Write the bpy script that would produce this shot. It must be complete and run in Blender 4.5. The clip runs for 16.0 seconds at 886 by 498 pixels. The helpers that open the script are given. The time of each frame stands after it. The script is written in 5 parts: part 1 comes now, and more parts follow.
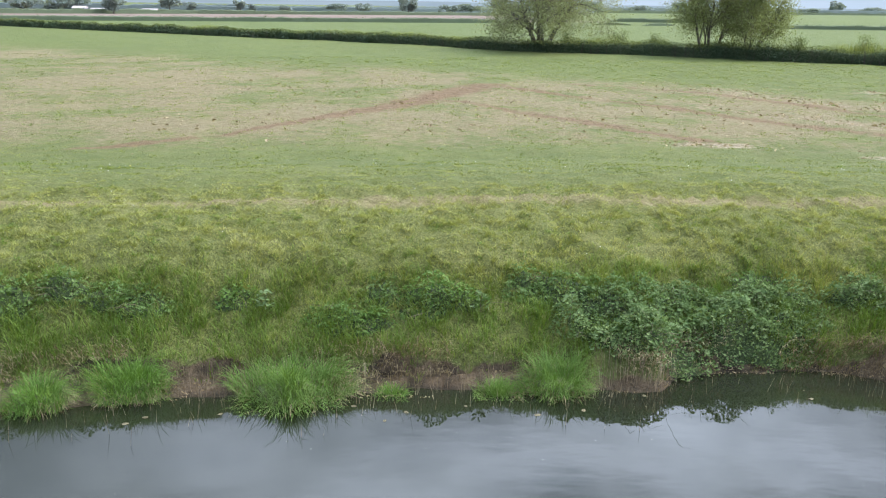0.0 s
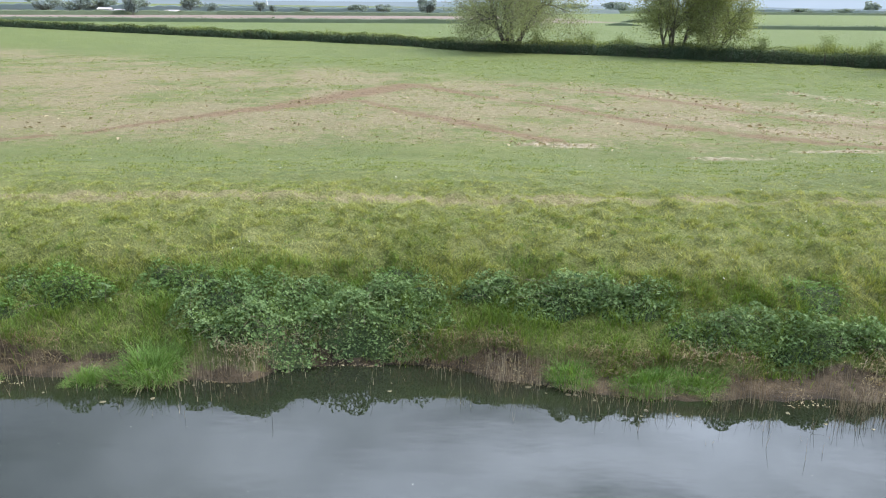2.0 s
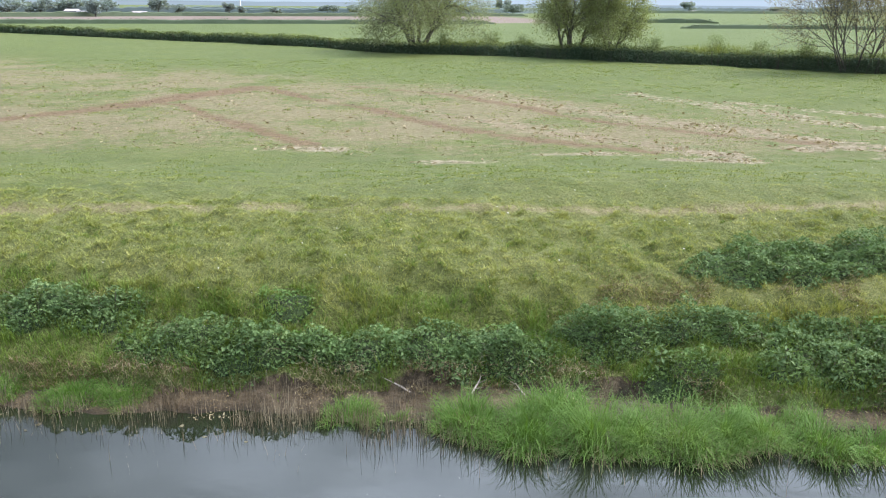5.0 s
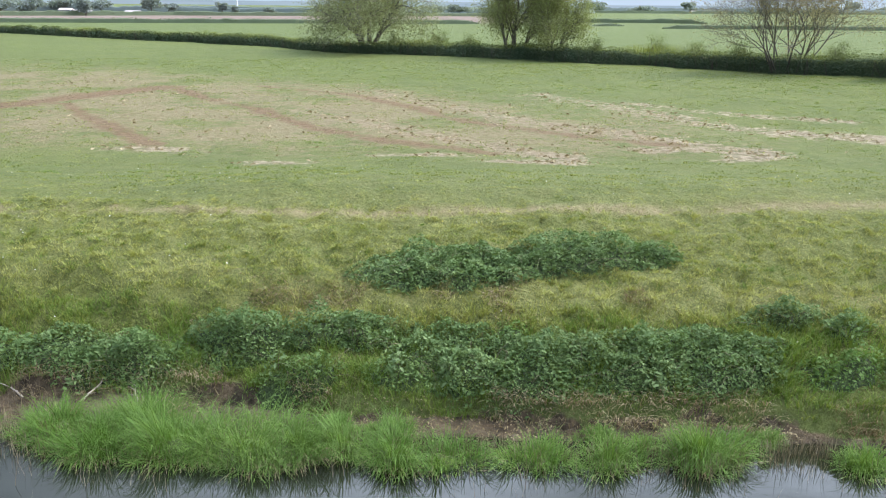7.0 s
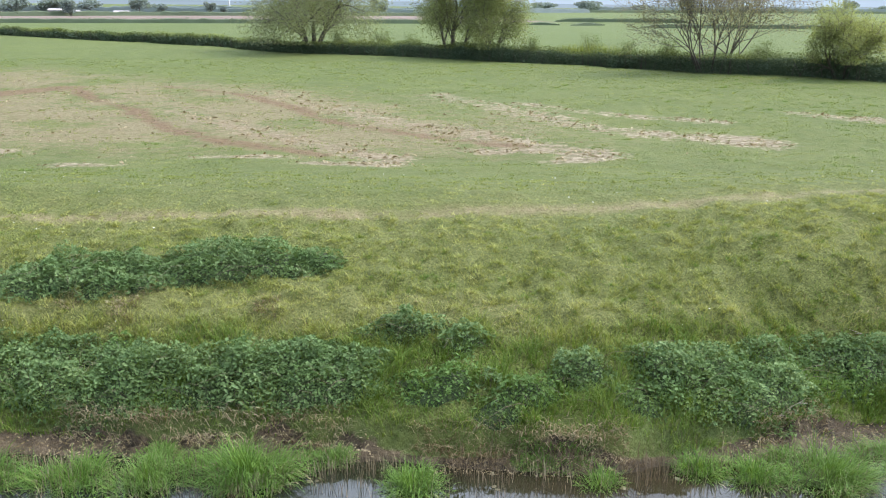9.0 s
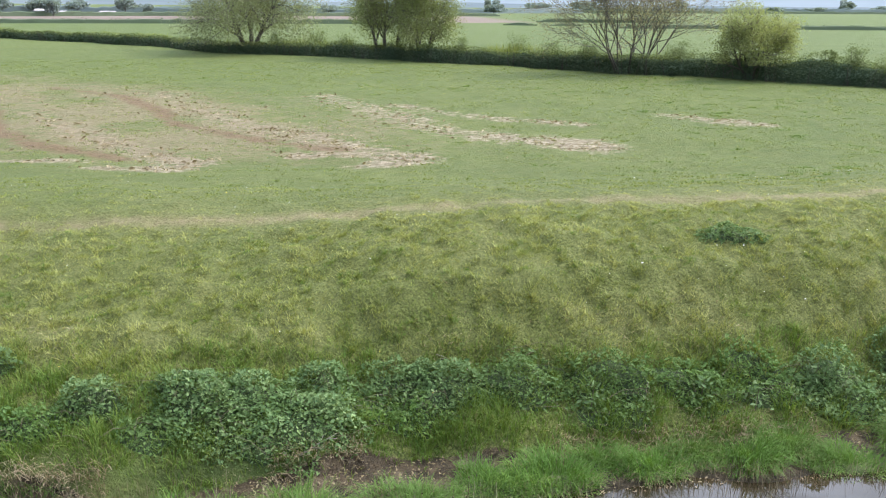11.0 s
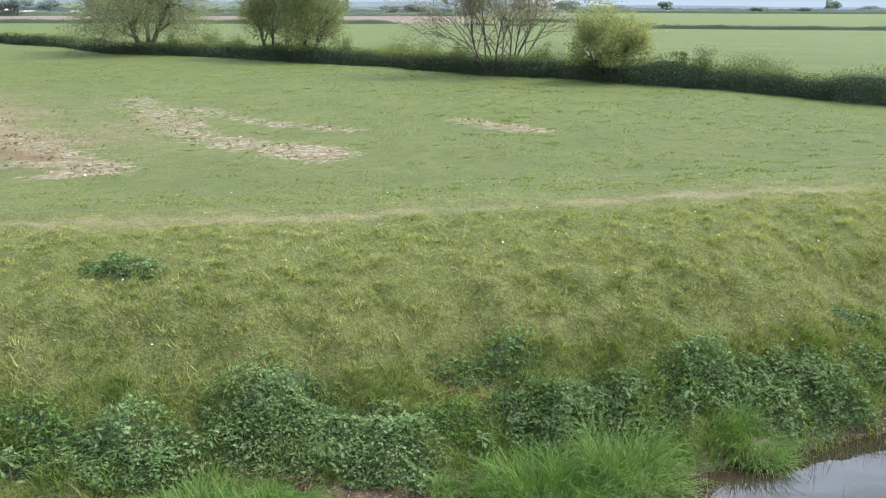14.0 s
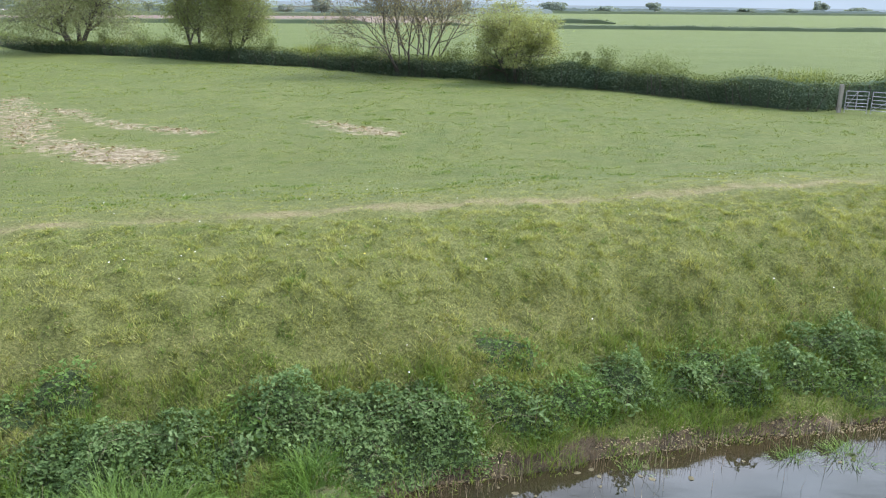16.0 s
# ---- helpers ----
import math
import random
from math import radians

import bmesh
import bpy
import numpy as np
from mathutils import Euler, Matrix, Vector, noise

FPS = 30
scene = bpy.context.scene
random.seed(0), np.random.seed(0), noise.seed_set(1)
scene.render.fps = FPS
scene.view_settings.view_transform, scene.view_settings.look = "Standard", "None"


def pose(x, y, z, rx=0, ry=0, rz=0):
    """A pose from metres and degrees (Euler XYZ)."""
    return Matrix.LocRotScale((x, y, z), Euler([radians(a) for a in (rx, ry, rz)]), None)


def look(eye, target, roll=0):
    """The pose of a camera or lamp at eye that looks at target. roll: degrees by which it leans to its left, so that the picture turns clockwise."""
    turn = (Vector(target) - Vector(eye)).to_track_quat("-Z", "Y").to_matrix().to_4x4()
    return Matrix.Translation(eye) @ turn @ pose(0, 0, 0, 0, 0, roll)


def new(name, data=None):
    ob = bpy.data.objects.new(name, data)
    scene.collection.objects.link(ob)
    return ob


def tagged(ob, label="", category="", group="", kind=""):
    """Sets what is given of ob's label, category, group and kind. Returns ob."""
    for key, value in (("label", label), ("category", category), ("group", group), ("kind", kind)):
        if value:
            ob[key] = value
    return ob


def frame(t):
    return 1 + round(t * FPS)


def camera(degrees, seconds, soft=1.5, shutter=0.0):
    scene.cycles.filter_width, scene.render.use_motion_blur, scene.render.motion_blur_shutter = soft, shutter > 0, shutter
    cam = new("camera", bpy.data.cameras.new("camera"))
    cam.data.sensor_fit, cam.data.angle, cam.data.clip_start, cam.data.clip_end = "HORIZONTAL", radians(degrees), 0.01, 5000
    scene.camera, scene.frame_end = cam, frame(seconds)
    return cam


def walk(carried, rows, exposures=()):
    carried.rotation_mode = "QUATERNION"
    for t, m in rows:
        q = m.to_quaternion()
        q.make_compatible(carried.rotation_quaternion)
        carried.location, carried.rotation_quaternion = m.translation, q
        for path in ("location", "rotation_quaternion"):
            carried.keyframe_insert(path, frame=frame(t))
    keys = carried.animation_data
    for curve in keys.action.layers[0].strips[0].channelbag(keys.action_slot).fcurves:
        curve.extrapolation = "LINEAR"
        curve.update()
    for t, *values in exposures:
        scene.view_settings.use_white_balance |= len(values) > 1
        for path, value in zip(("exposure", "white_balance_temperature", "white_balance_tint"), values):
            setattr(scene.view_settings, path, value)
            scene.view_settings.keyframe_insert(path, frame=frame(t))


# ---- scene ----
cam = camera(56.9, 16.0, soft=1.1)
PATH = [
    (0, (0.349, 0.775, 6.66), (0.357, 2.692, 6.089), 0.8),
    (0.5, (2.459, 0.517, 6.728), (2.391, 2.433, 6.157), 0.5),
    (1, (4.491, 0.365, 6.764), (4.424, 2.281, 6.193), 0.6),
    (1.5, (6.504, 0.382, 6.781), (6.438, 2.298, 6.209), 0.6),
    (2, (8.434, 0.541, 6.739), (8.368, 2.457, 6.169), 0.7),
    (2.5, (10.329, 0.617, 6.816), (10.264, 2.532, 6.245), 0.7),
    (3, (12.075, 0.812, 6.811), (12.008, 2.728, 6.242), 0.7),
    (3.5, (13.68, 1.171, 6.755), (13.651, 3.089, 6.188), 0.6),
    (6, (22.272, 1.055, 7.072), (22.225, 2.971, 6.501), 0.5),
    (6.5, (24.03, 1.361, 7.021), (23.982, 3.278, 6.45), 0.6),
    (7, (25.832, 1.53, 7.021), (25.782, 3.446, 6.451), 0.6),
    (7.5, (27.585, 1.667, 7.039), (27.534, 3.584, 6.469), 0.5),
    (8, (29.359, 1.872, 6.989), (29.307, 3.789, 6.419), 0.5),
    (8.5, (31.162, 2.144, 7.01), (31.109, 4.06, 6.439), 0.5),
    (9, (33.031, 2.385, 7.046), (32.977, 4.302, 6.475), 0.5),
    (11.5, (42.825, 4.377, 7.029), (42.769, 6.294, 6.46), 0.5),
    (12, (44.766, 4.809, 6.984), (44.712, 6.726, 6.416), 0.5),
    (12.5, (46.607, 5.195, 7.028), (46.556, 7.112, 6.459), 0.5),
    (13, (48.435, 5.583, 7.092), (48.388, 7.5, 6.523), 0.5),
    (13.5, (50.304, 6.005, 7.122), (50.26, 7.921, 6.552), 0.5),
    (14, (52.182, 6.458, 7.111), (52.141, 8.375, 6.541), 0.5),
    (14.5, (53.951, 6.931, 7.109), (53.913, 8.847, 6.539), 0.5),
    (15, (55.697, 7.273, 7.166), (55.663, 9.19, 6.596), 0.6),
    (15.5, (57.365, 7.703, 7.114), (57.336, 9.62, 6.545), 0.6),
    (16, (58.998, 8.234, 7.066), (58.974, 10.151, 6.497), 0.7),
]
walk(cam, [(t, look(eye, target, roll)) for t, eye, target, roll in PATH], [(0, 0.12, 6500, 17.5), (16, 0.12, 6500, 17.5)])

# ---- sky, sun, exposure ----
SUN_EL, SUN_AZ = 50.0, 70.0     # degrees: height, and the compass side it stands on, from +y towards +x
world = bpy.data.worlds.new("world")
scene.world = world
world.use_nodes = True
wn, wl = world.node_tree.nodes, world.node_tree.links
sky = wn.new("ShaderNodeTexSky")
sky.sky_type = "NISHITA"
sky.sun_disc = False
sky.sun_elevation, sky.sun_rotation = radians(SUN_EL), radians(SUN_AZ)
sky.air_density, sky.dust_density, sky.ozone_density = 1.0, 2.0, 1.0
# thin grey cloud all over the sky
tc = wn.new("ShaderNodeTexCoord")
sq = wn.new("ShaderNodeMapping")
sq.inputs["Scale"].default_value = (1.0, 1.0, 2.6)
cn = wn.new("ShaderNodeTexNoise")
cn.inputs["Scale"].default_value, cn.inputs["Detail"].default_value = 2.0, 7.0
cn.inputs["Roughness"].default_value = 0.55
cr = wn.new("ShaderNodeMapRange")
cr.inputs["From Min"].default_value, cr.inputs["From Max"].default_value = 0.36, 0.70
cr.inputs["To Min"].default_value, cr.inputs["To Max"].default_value = 0.12, 0.95
cloud = wn.new("ShaderNodeMix")
cloud.data_type = "RGBA"
# the cloud is thinner and brighter towards the sun
bright = wn.new("ShaderNodeVectorMath")
bright.operation = "DOT_PRODUCT"
bright.inputs[1].default_value = (math.sin(radians(SUN_AZ)) * math.cos(radians(SUN_EL)), math.cos(radians(SUN_AZ)) * math.cos(radians(SUN_EL)), math.sin(radians(SUN_EL)))
lift = wn.new("ShaderNodeMapRange")
lift.inputs["From Min"].default_value, lift.inputs["From Max"].default_value = 0.05, 1.0
lift.inputs["To Min"].default_value, lift.inputs["To Max"].default_value = 0.42, 3.45
lit = wn.new("ShaderNodeVectorMath")
lit.operation = "SCALE"
lit.inputs[0].default_value = (17.6, 21.0, 25.0)
wl.new(tc.outputs["Generated"], bright.inputs[0])
wl.new(bright.outputs["Value"], lift.inputs["Value"])
wl.new(lift.outputs["Result"], lit.inputs["Scale"])
wl.new(lit.outputs["Vector"], cloud.inputs["B"])
wl.new(tc.outputs["Generated"], sq.inputs["Vector"])
wl.new(sq.outputs["Vector"], cn.inputs["Vector"])
wl.new(cn.outputs["Fac"], cr.inputs["Value"])
wl.new(cr.outputs["Result"], cloud.inputs["Factor"])
wl.new(sky.outputs["Color"], cloud.inputs["A"])
wl.new(cloud.outputs["Result"], wn["Background"].inputs["Color"])
wn["Background"].inputs["Strength"].default_value = 0.112

sun = new("sun", bpy.data.lights.new("sun", "SUN"))
sun.data.energy, sun.data.angle, sun.data.color = 3.9, radians(9), (1.0, 0.925, 0.80)
_el, _az = radians(SUN_EL), radians(SUN_AZ)
sun.matrix_world = look((0, 0, 60), (-math.sin(_az) * math.cos(_el), -math.cos(_az) * math.cos(_el), 60 - math.sin(_el)))


# ---- noise and the lie of the land ----
def vnoise(x, y, cell, seed=0):
    """Smooth value noise, 0 to 1, on arrays."""
    x, y = np.asarray(x, float) / cell, np.asarray(y, float) / cell
    xi, yi = np.floor(x).astype(np.int64), np.floor(y).astype(np.int64)
    fx, fy = x - xi, y - yi
    fx, fy = fx * fx * (3 - 2 * fx), fy * fy * (3 - 2 * fy)

    def h(i, j):
        n = (i * 374761393 + j * 668265263 + seed * 1442695041) & 0xFFFFFFFF
        n = ((n ^ (n >> 13)) * 1274126177) & 0xFFFFFFFF
        return ((n ^ (n >> 16)) & 0xFFFF) / 65535.0
    a, b, c, d = h(xi, yi), h(xi + 1, yi), h(xi, yi + 1), h(xi + 1, yi + 1)
    return (a * (1 - fx) + b * fx) * (1 - fy) + (c * (1 - fx) + d * fx) * fy


def fnoise(x, y, cell, seed=0, octaves=4):
    total, amp, norm = 0.0, 1.0, 0.0
    for k in range(octaves):
        total = total + amp * vnoise(x, y, cell / 2 ** k, seed + 17 * k)
        norm += amp
        amp *= 0.55
    return total / norm


def ramp(v, a, b):
    f = np.clip((np.asarray(v, float) - a) / (b - a), 0, 1)
    return f * f * (3 - 2 * f)


SHORE_X = [-400, -60, -30, -12, -7, -4, -0.4, 3.8, 6, 8.9, 10.9, 14, 18.3, 24, 31.5, 35.6, 38.5, 43, 48.2, 50.4, 52, 53, 56, 58, 61.4, 63.8, 66.8, 75, 90, 140, 400]
SHORE_Y = [-60, 6, 10.5, 13.2, 13.7, 14.1, 14.3, 14.8, 15.05, 15.05, 14.5, 14.4, 14.5, 14.3, 14.4, 14.2, 14.7, 15.3, 16.1, 16.5, 17.2, 17.4, 18.0, 18.5, 19.9, 20.6, 21.4, 24, 28.5, 42, 110]
BANK_S = [-4000, -60, -30, -27, -24, -18, -12, -5, -2.2, -0.8, 0, 0.12, 0.9, 1.7, 2.5, 3.3, 4.2, 5.2, 6.2, 8, 10, 12, 14.5, 17, 21, 60, 90, 400, 5000]
BED_Z = [1, 1.2, 1.6, 1.2, 0, -1.8, -2, -1.4, -0.6, -0.22]
PLAIN_Z = [1.12, 1.2, 1.2, 1.1]
# the bank's section upstream, in the middle and downstream
BANK_A = BED_Z + [0, 0.30, 0.85, 1.35, 1.75, 2.0, 2.12, 2.24, 2.32, 2.28, 2.06, 1.78, 1.42, 1.14, 0.98] + PLAIN_Z
BANK_B = BED_Z + [0, 0.30, 0.75, 1.12, 1.50, 1.76, 1.96, 2.18, 2.30, 2.56, 2.42, 2.05, 1.62, 1.30, 1.04] + PLAIN_Z
BANK_C = BED_Z + [0, 0.10, 0.70, 1.22, 1.75, 2.30, 2.62, 2.73, 2.78, 2.76, 2.50, 2.12, 1.62, 1.20, 1.00] + PLAIN_Z


# how far from that line the water's edge lies, and the foot of the cut bank behind the mud
EDGE_X = [-12, -7, -4.4, -1, 1.6, 4.4, 5.0, 6, 8, 8.6, 9, 10, 11.7, 13.5, 14.1, 15.6, 17, 18.8, 21, 22.5, 24, 26, 30.3, 33, 36, 38.5, 43, 48, 50.1, 50.7, 53, 56, 57.5, 59, 60.5, 62, 64, 66, 72]
EDGE_S = [-0.3, -0.4, -0.3, -0.3, -0.4, -0.5, 0.1, 0.15, 0.08, 0.0, -0.25, -0.3, -0.3, -0.12, -0.45, -0.36, -0.5, -0.55, -0.5, -0.4, -0.4, -0.4, -0.5, -0.5, -0.42, -0.4, -0.4, -0.3, -0.4, 0.1, 0.1, 0.12, 0.4, 0.45, 0.3, 0.3, 0.25, 0.1, 0]
FOOT_X = [-12, -4.5, -1.3, 1.7, 3.3, 4.6, 5.2, 8.5, 9.5, 13.5, 15.7, 18.2, 20.2, 22.7, 23.6, 25.4, 28, 30.3, 32.9, 35.6, 38, 39.2, 42, 46.8, 48, 49.6, 52.5, 55, 57.5, 60, 62, 65.6, 72]
FOOT_S = [0.3, 0.36, 0.36, 0.27, -0.1, -0.36, 0.25, 0.2, 0.2, 0.26, 0.37, 0.5, 0.6, 0.41, 0.05, 0.2, -0.1, -0.05, -0.3, -0.2, 0.1, 0.45, 0.4, 0.35, 0.45, 0.6, 0.4, 0.28, 0.3, 0.36, 0.18, 0.12, 0.12]


def shore(x):
    return np.interp(x, SHORE_X, SHORE_Y)


def edge(x):
    return np.interp(x, EDGE_X, EDGE_S)


def foot(x):
    return np.maximum(np.interp(x, FOOT_X, FOOT_S), edge(x) + 0.14)


def hummock(x, y):
    """Tufts of turf, 0 in the creases between them to 1 on the largest tops."""
    wx, wy = x + 0.3 * vnoise(x, y, 0.5, 61), y + 0.3 * vnoise(x, y, 0.5, 62)
    return 0.6 * np.abs(2 * vnoise(wx, wy, 0.30, 63) - 1) + 0.4 * np.abs(2 * vnoise(wx, wy, 0.17, 64) - 1)


def ground_z(x, y):
    """Height of the ground; the water lies at 0."""
    x, y = np.asarray(x, float), np.asarray(y, float)
    s = y - shore(x)
    near = ramp(s, -3, 0.2) * (1 - ramp(s, 60, 200))
    s = s + near * (1 - ramp(s, 3, 6)) * (fnoise(x, y, 1.3, 5, 3) - 0.5) * 0.55
    down = ramp(x, 36, 42)
    mid = ramp(x, 16, 22) * (1 - down)
    e, f = edge(x), foot(x)
    mudflat = 0.015 + 0.11 * ramp(s, e, f)
    flat = (s > e) & (s < f)
    s = np.where(s > f, s - f * (1 - ramp(s, 1.0, 3.5)), np.where(s < e, s - e * ramp(s, -4, -0.8), 0.0))
    z = np.interp(s, BANK_S, BANK_A) * (1 - mid - down) + np.interp(s, BANK_S, BANK_B) * mid + np.interp(s, BANK_S, BANK_C) * down
    z = np.where(flat, mudflat, z + 0.11 * ramp(s, 0.0, 0.02) * (1 - ramp(s, 0.1, 1.5)))
    # the field climbs gently downstream
    z = z + np.interp(x, [36, 41, 57, 60, 67, 80, 140], [0, 0.05, 0.33, 0.40, 0.52, 0.60, 0.70]) * ramp(s, 10, 20) * (1 - ramp(s, 90, 160))
    # shallow shelf where the sedges stand
    shelf = ramp(x, 15.5, 18) * (1 - ramp(x, 39, 41)) * ramp(s, -1.9, -1.2) * (1 - ramp(s, -0.2, 0.1))
    z = np.where(s < 0, z * (1 - shelf) + shelf * (-0.10 + 0.16 * (fnoise(x, y, 0.9, 8, 2) - 0.5)), z)
    z = z + near * ((fnoise(x, y, 2.2, 3) - 0.5) * 0.16 + (fnoise(x, y, 0.6, 9, 2) - 0.5) * 0.2 * ramp(s, 0.3, 1) * (1 - 0.6 * ramp(s, 6, 10)))
    z = z + ramp(s, 10, 18) * (1 - ramp(s, 90, 130)) * (fnoise(x, y, 9, 21, 3) - 0.5) * 0.25
    # hummocky sward on the slope: rounded lumps with creases between them
    turf = ramp(s, 0.4, 1.4) * (1 - 0.8 * ramp(s, 5.0, 8.5)) * (1 - ramp(s, 9, 14))
    return z + turf * (0.18 * hummock(x, y) - 0.07)


def along(x, y, pts):
    """Distance from each place to a line through pts, and how far along it (0 to 1)."""
    best, where = np.full(np.shape(x), 1e9), np.zeros(np.shape(x))
    n = len(pts) - 1
    for k in range(n):
        (ax, ay), (bx, by) = pts[k], pts[k + 1]
        dx, dy = bx - ax, by - ay
        f = np.clip(((x - ax) * dx + (y - ay) * dy) / (dx * dx + dy * dy), 0, 1)
        d = np.hypot(x - ax - f * dx, y - ay - f * dy)
        where = np.where(d < best, (k + f) / n, where)
        best = np.minimum(best, d)
    return best, where


RED_TRACK = [(-14, 33), (-9.5, 37.1), (-7.4, 40.4), (-5.1, 44.1), (-2, 49.3), (1, 55.8), (3.6, 61.8)]
TRACKS = [
    [(-1.5, 52), (1.6, 51.1), (4.9, 46.1), (8.2, 41.7), (12, 37)],
    [(5, 60.9), (9, 55), (13.4, 50.2), (18.1, 42.6), (22.3, 38.6), (27, 36)],
    [(10.3, 63.6), (17.4, 58.5), (23, 51.2), (25.4, 46.4), (30, 42), (35.5, 38.6)],
]
STRAW_LINES = [
    ([(31.1, 59.8), (35.5, 52), (39.4, 45.3), (43.4, 42.2), (46.5, 39.6)], 1.25),
    ([(20, 60), (25, 52), (29, 46), (35, 40), (38.6, 36.4)], 1.3),
    ([(16, 50.4), (20, 45), (26, 38.5), (30, 35)], 0.9),
    ([(51.8, 50.3), (56, 46)], 0.7),
    ([(36.2, 55.5), (42, 49), (47, 47)], 0.5),
]
STRAW_SPOTS = [(18.6, 32.6, 2.2, 0.9), (28.6, 33.2, 2.6, 0.9), (37.8, 35.4, 2.2, 1.1), (34.8, 37.4, 2.5, 1.0), (45.3, 41.2, 2.0, 1.6), (24.0, 35.0, 2.5, 0.8), (12.0, 36.0, 3.0, 0.8)]
CREST_PATH = [(-40, 15), (-8.4, 18.8), (3.3, 20), (15, 20.2), (24, 20.5), (34, 21.2), (41, 22), (48.8, 23.1), (52.5, 24.4), (60, 26.5), (67.3, 28.9), (90, 36)]


def cover(x, y):
    """What lies on the ground, each 0 to 1: bare reddish soil, straw, mud, the trodden path."""
    s = y - shore(x)
    wob = (fnoise(x, y, 2.5, 31, 3) - 0.5) * 1.6
    d, f = along(x, y, RED_TRACK)
    width = 0.35 + 1.0 * ramp(f, 0.35, 0.8)
    bare = 1.0 * (1 - ramp(d + wob * 0.7, width * 0.3, width * 1.6))
    for pts in TRACKS:
        d, f = along(x, y, pts)
        bare = np.maximum(bare, 0.95 * (1 - ramp(d + wob * 0.5, 0.1, 0.95)))
    straw = np.zeros(np.shape(x))
    for pts, w in STRAW_LINES:
        d, f = along(x, y, pts)
        straw = np.maximum(straw, (0.45 + 0.5 * f) * (1 - ramp(d + wob * 1.0, w * 0.1, w * 1.9)))
    for px, py, rx, ry in STRAW_SPOTS:
        d = np.hypot((x - px) / rx, (y - py) / ry)
        straw = np.maximum(straw, 0.95 * (1 - ramp(d + wob * 0.35, 0.35, 1.15)))
    # thin, poor grass between the tracks
    poor = ramp(s, 17, 27) * (1 - ramp(y + 0.55 * x, 64, 82)) * (1 - ramp(x, 24, 48)) * (0.25 + 0.75 * ramp(fnoise(x, y, 4, 41, 4), 0.25, 0.65))
    mud = (1 - ramp(s - foot(x) + (fnoise(x, y, 1.2, 51, 3) - 0.5) * 0.4, -0.04, 0.12)) * ramp(s, -9, -2)
    d, f = along(x, y, CREST_PATH)
    path = (1 - ramp(d + wob * 0.16, 0.08, 0.4)) * ramp(fnoise(x, y, 2.4, 61, 3), 0.25, 0.45)
    return bare, straw, mud, path, poor


def dryness(x, y):
    """How yellow the grass is: lush by the water, dry on the crest and in patches."""
    s = y - shore(x)
    patch = fnoise(x, y, 2.6, 71, 4)
    d, f = along(x, y, CREST_PATH)
    base = np.interp(s, [0, 1, 2.2, 3.2, 5, 8, 12, 20, 60], [0.12, 0.03, 0.12, 0.38, 0.46, 0.46, 0.36, 0.36, 0.3])
    right = ramp(x, 40, 50) * 0.02 * (1 - ramp(s, 2, 12))
    ring = 0.5 * ramp(x, 20, 23) * (1 - ramp(x, 33, 36)) * (1 - ramp(np.abs(s - 2.4), 0.3, 0.9))
    ring = np.maximum(ring, 0.4 * ramp(fnoise(x, y, 1.8, 73, 3), 0.45, 0.62) * (1 - ramp(np.abs(s - 2.5), 0.2, 0.8)))
    for px, py, r in ((59.9, 21.1, 0.7), (47.2, 18.4, 0.6), (57.2, 20.6, 0.8), (52.0, 19.2, 0.7), (-3.5, 17.0, 0.7), (35.2, 16.4, 0.8), (8.3, 16.9, 0.6), (16.6, 16.6, 0.7), (19.8, 17.2, 0.8), (43.5, 17.8, 0.8)):
        ring = np.maximum(ring, 0.45 * (1 - ramp(np.hypot((x - px) / 1.6, y - py) + (patch - 0.5), 0.3 * r, 1.2 * r)))
    return np.clip(base - 0.2 * ramp(x, 42, 58) * ramp(s, 8, 14) + 0.06 * ramp(x, 38, 46) + ring - right + ((patch - 0.5) * 0.4 + (fnoise(x, y, 0.45, 77, 2) - 0.5) * 0.7) * (0.35 + 0.65 * ramp(s, 0.8, 2.2)) + 0.22 * (1 - ramp(d, 0.3, 1.6)), 0, 1)


# ---- materials ----
def mix_rgb(nt, fac, a, b, mode="MIX"):
    m = nt.nodes.new("ShaderNodeMix")
    m.data_type, m.blend_type = "RGBA", mode
    for key, v in (("Factor", fac), ("A", a), ("B", b)):
        if isinstance(v, bpy.types.NodeSocket):
            nt.links.new(v, m.inputs[key])
        else:
            m.inputs[key].default_value = v if key == "Factor" else (*v, 1)
    return m.outputs["Result"]


def noise_fac(nt, scale, lo=0.35, hi=0.65, detail=4.0, rough=0.55, stretch=None):
    tex = nt.nodes.new("ShaderNodeTexNoise")
    tex.inputs["Scale"].default_value, tex.inputs["Detail"].default_value, tex.inputs["Roughness"].default_value = scale, detail, rough
    geo = nt.nodes.new("ShaderNodeNewGeometry")
    src = geo.outputs["Position"]
    if stretch:
        mp = nt.nodes.new("ShaderNodeMapping")
        mp.inputs["Scale"].default_value = stretch
        nt.links.new(src, mp.inputs["Vector"])
        src = mp.outputs["Vector"]
    nt.links.new(src, tex.inputs["Vector"])
    r = nt.nodes.new("ShaderNodeMapRange")
    r.inputs["From Min"].default_value, r.inputs["From Max"].default_value = lo, hi
    nt.links.new(tex.outputs["Fac"], r.inputs["Value"])
    return r.outputs["Result"]


def attr_fac(nt, name):
    a = nt.nodes.new("ShaderNodeAttribute")
    a.attribute_name = name
    return a.outputs["Fac"]


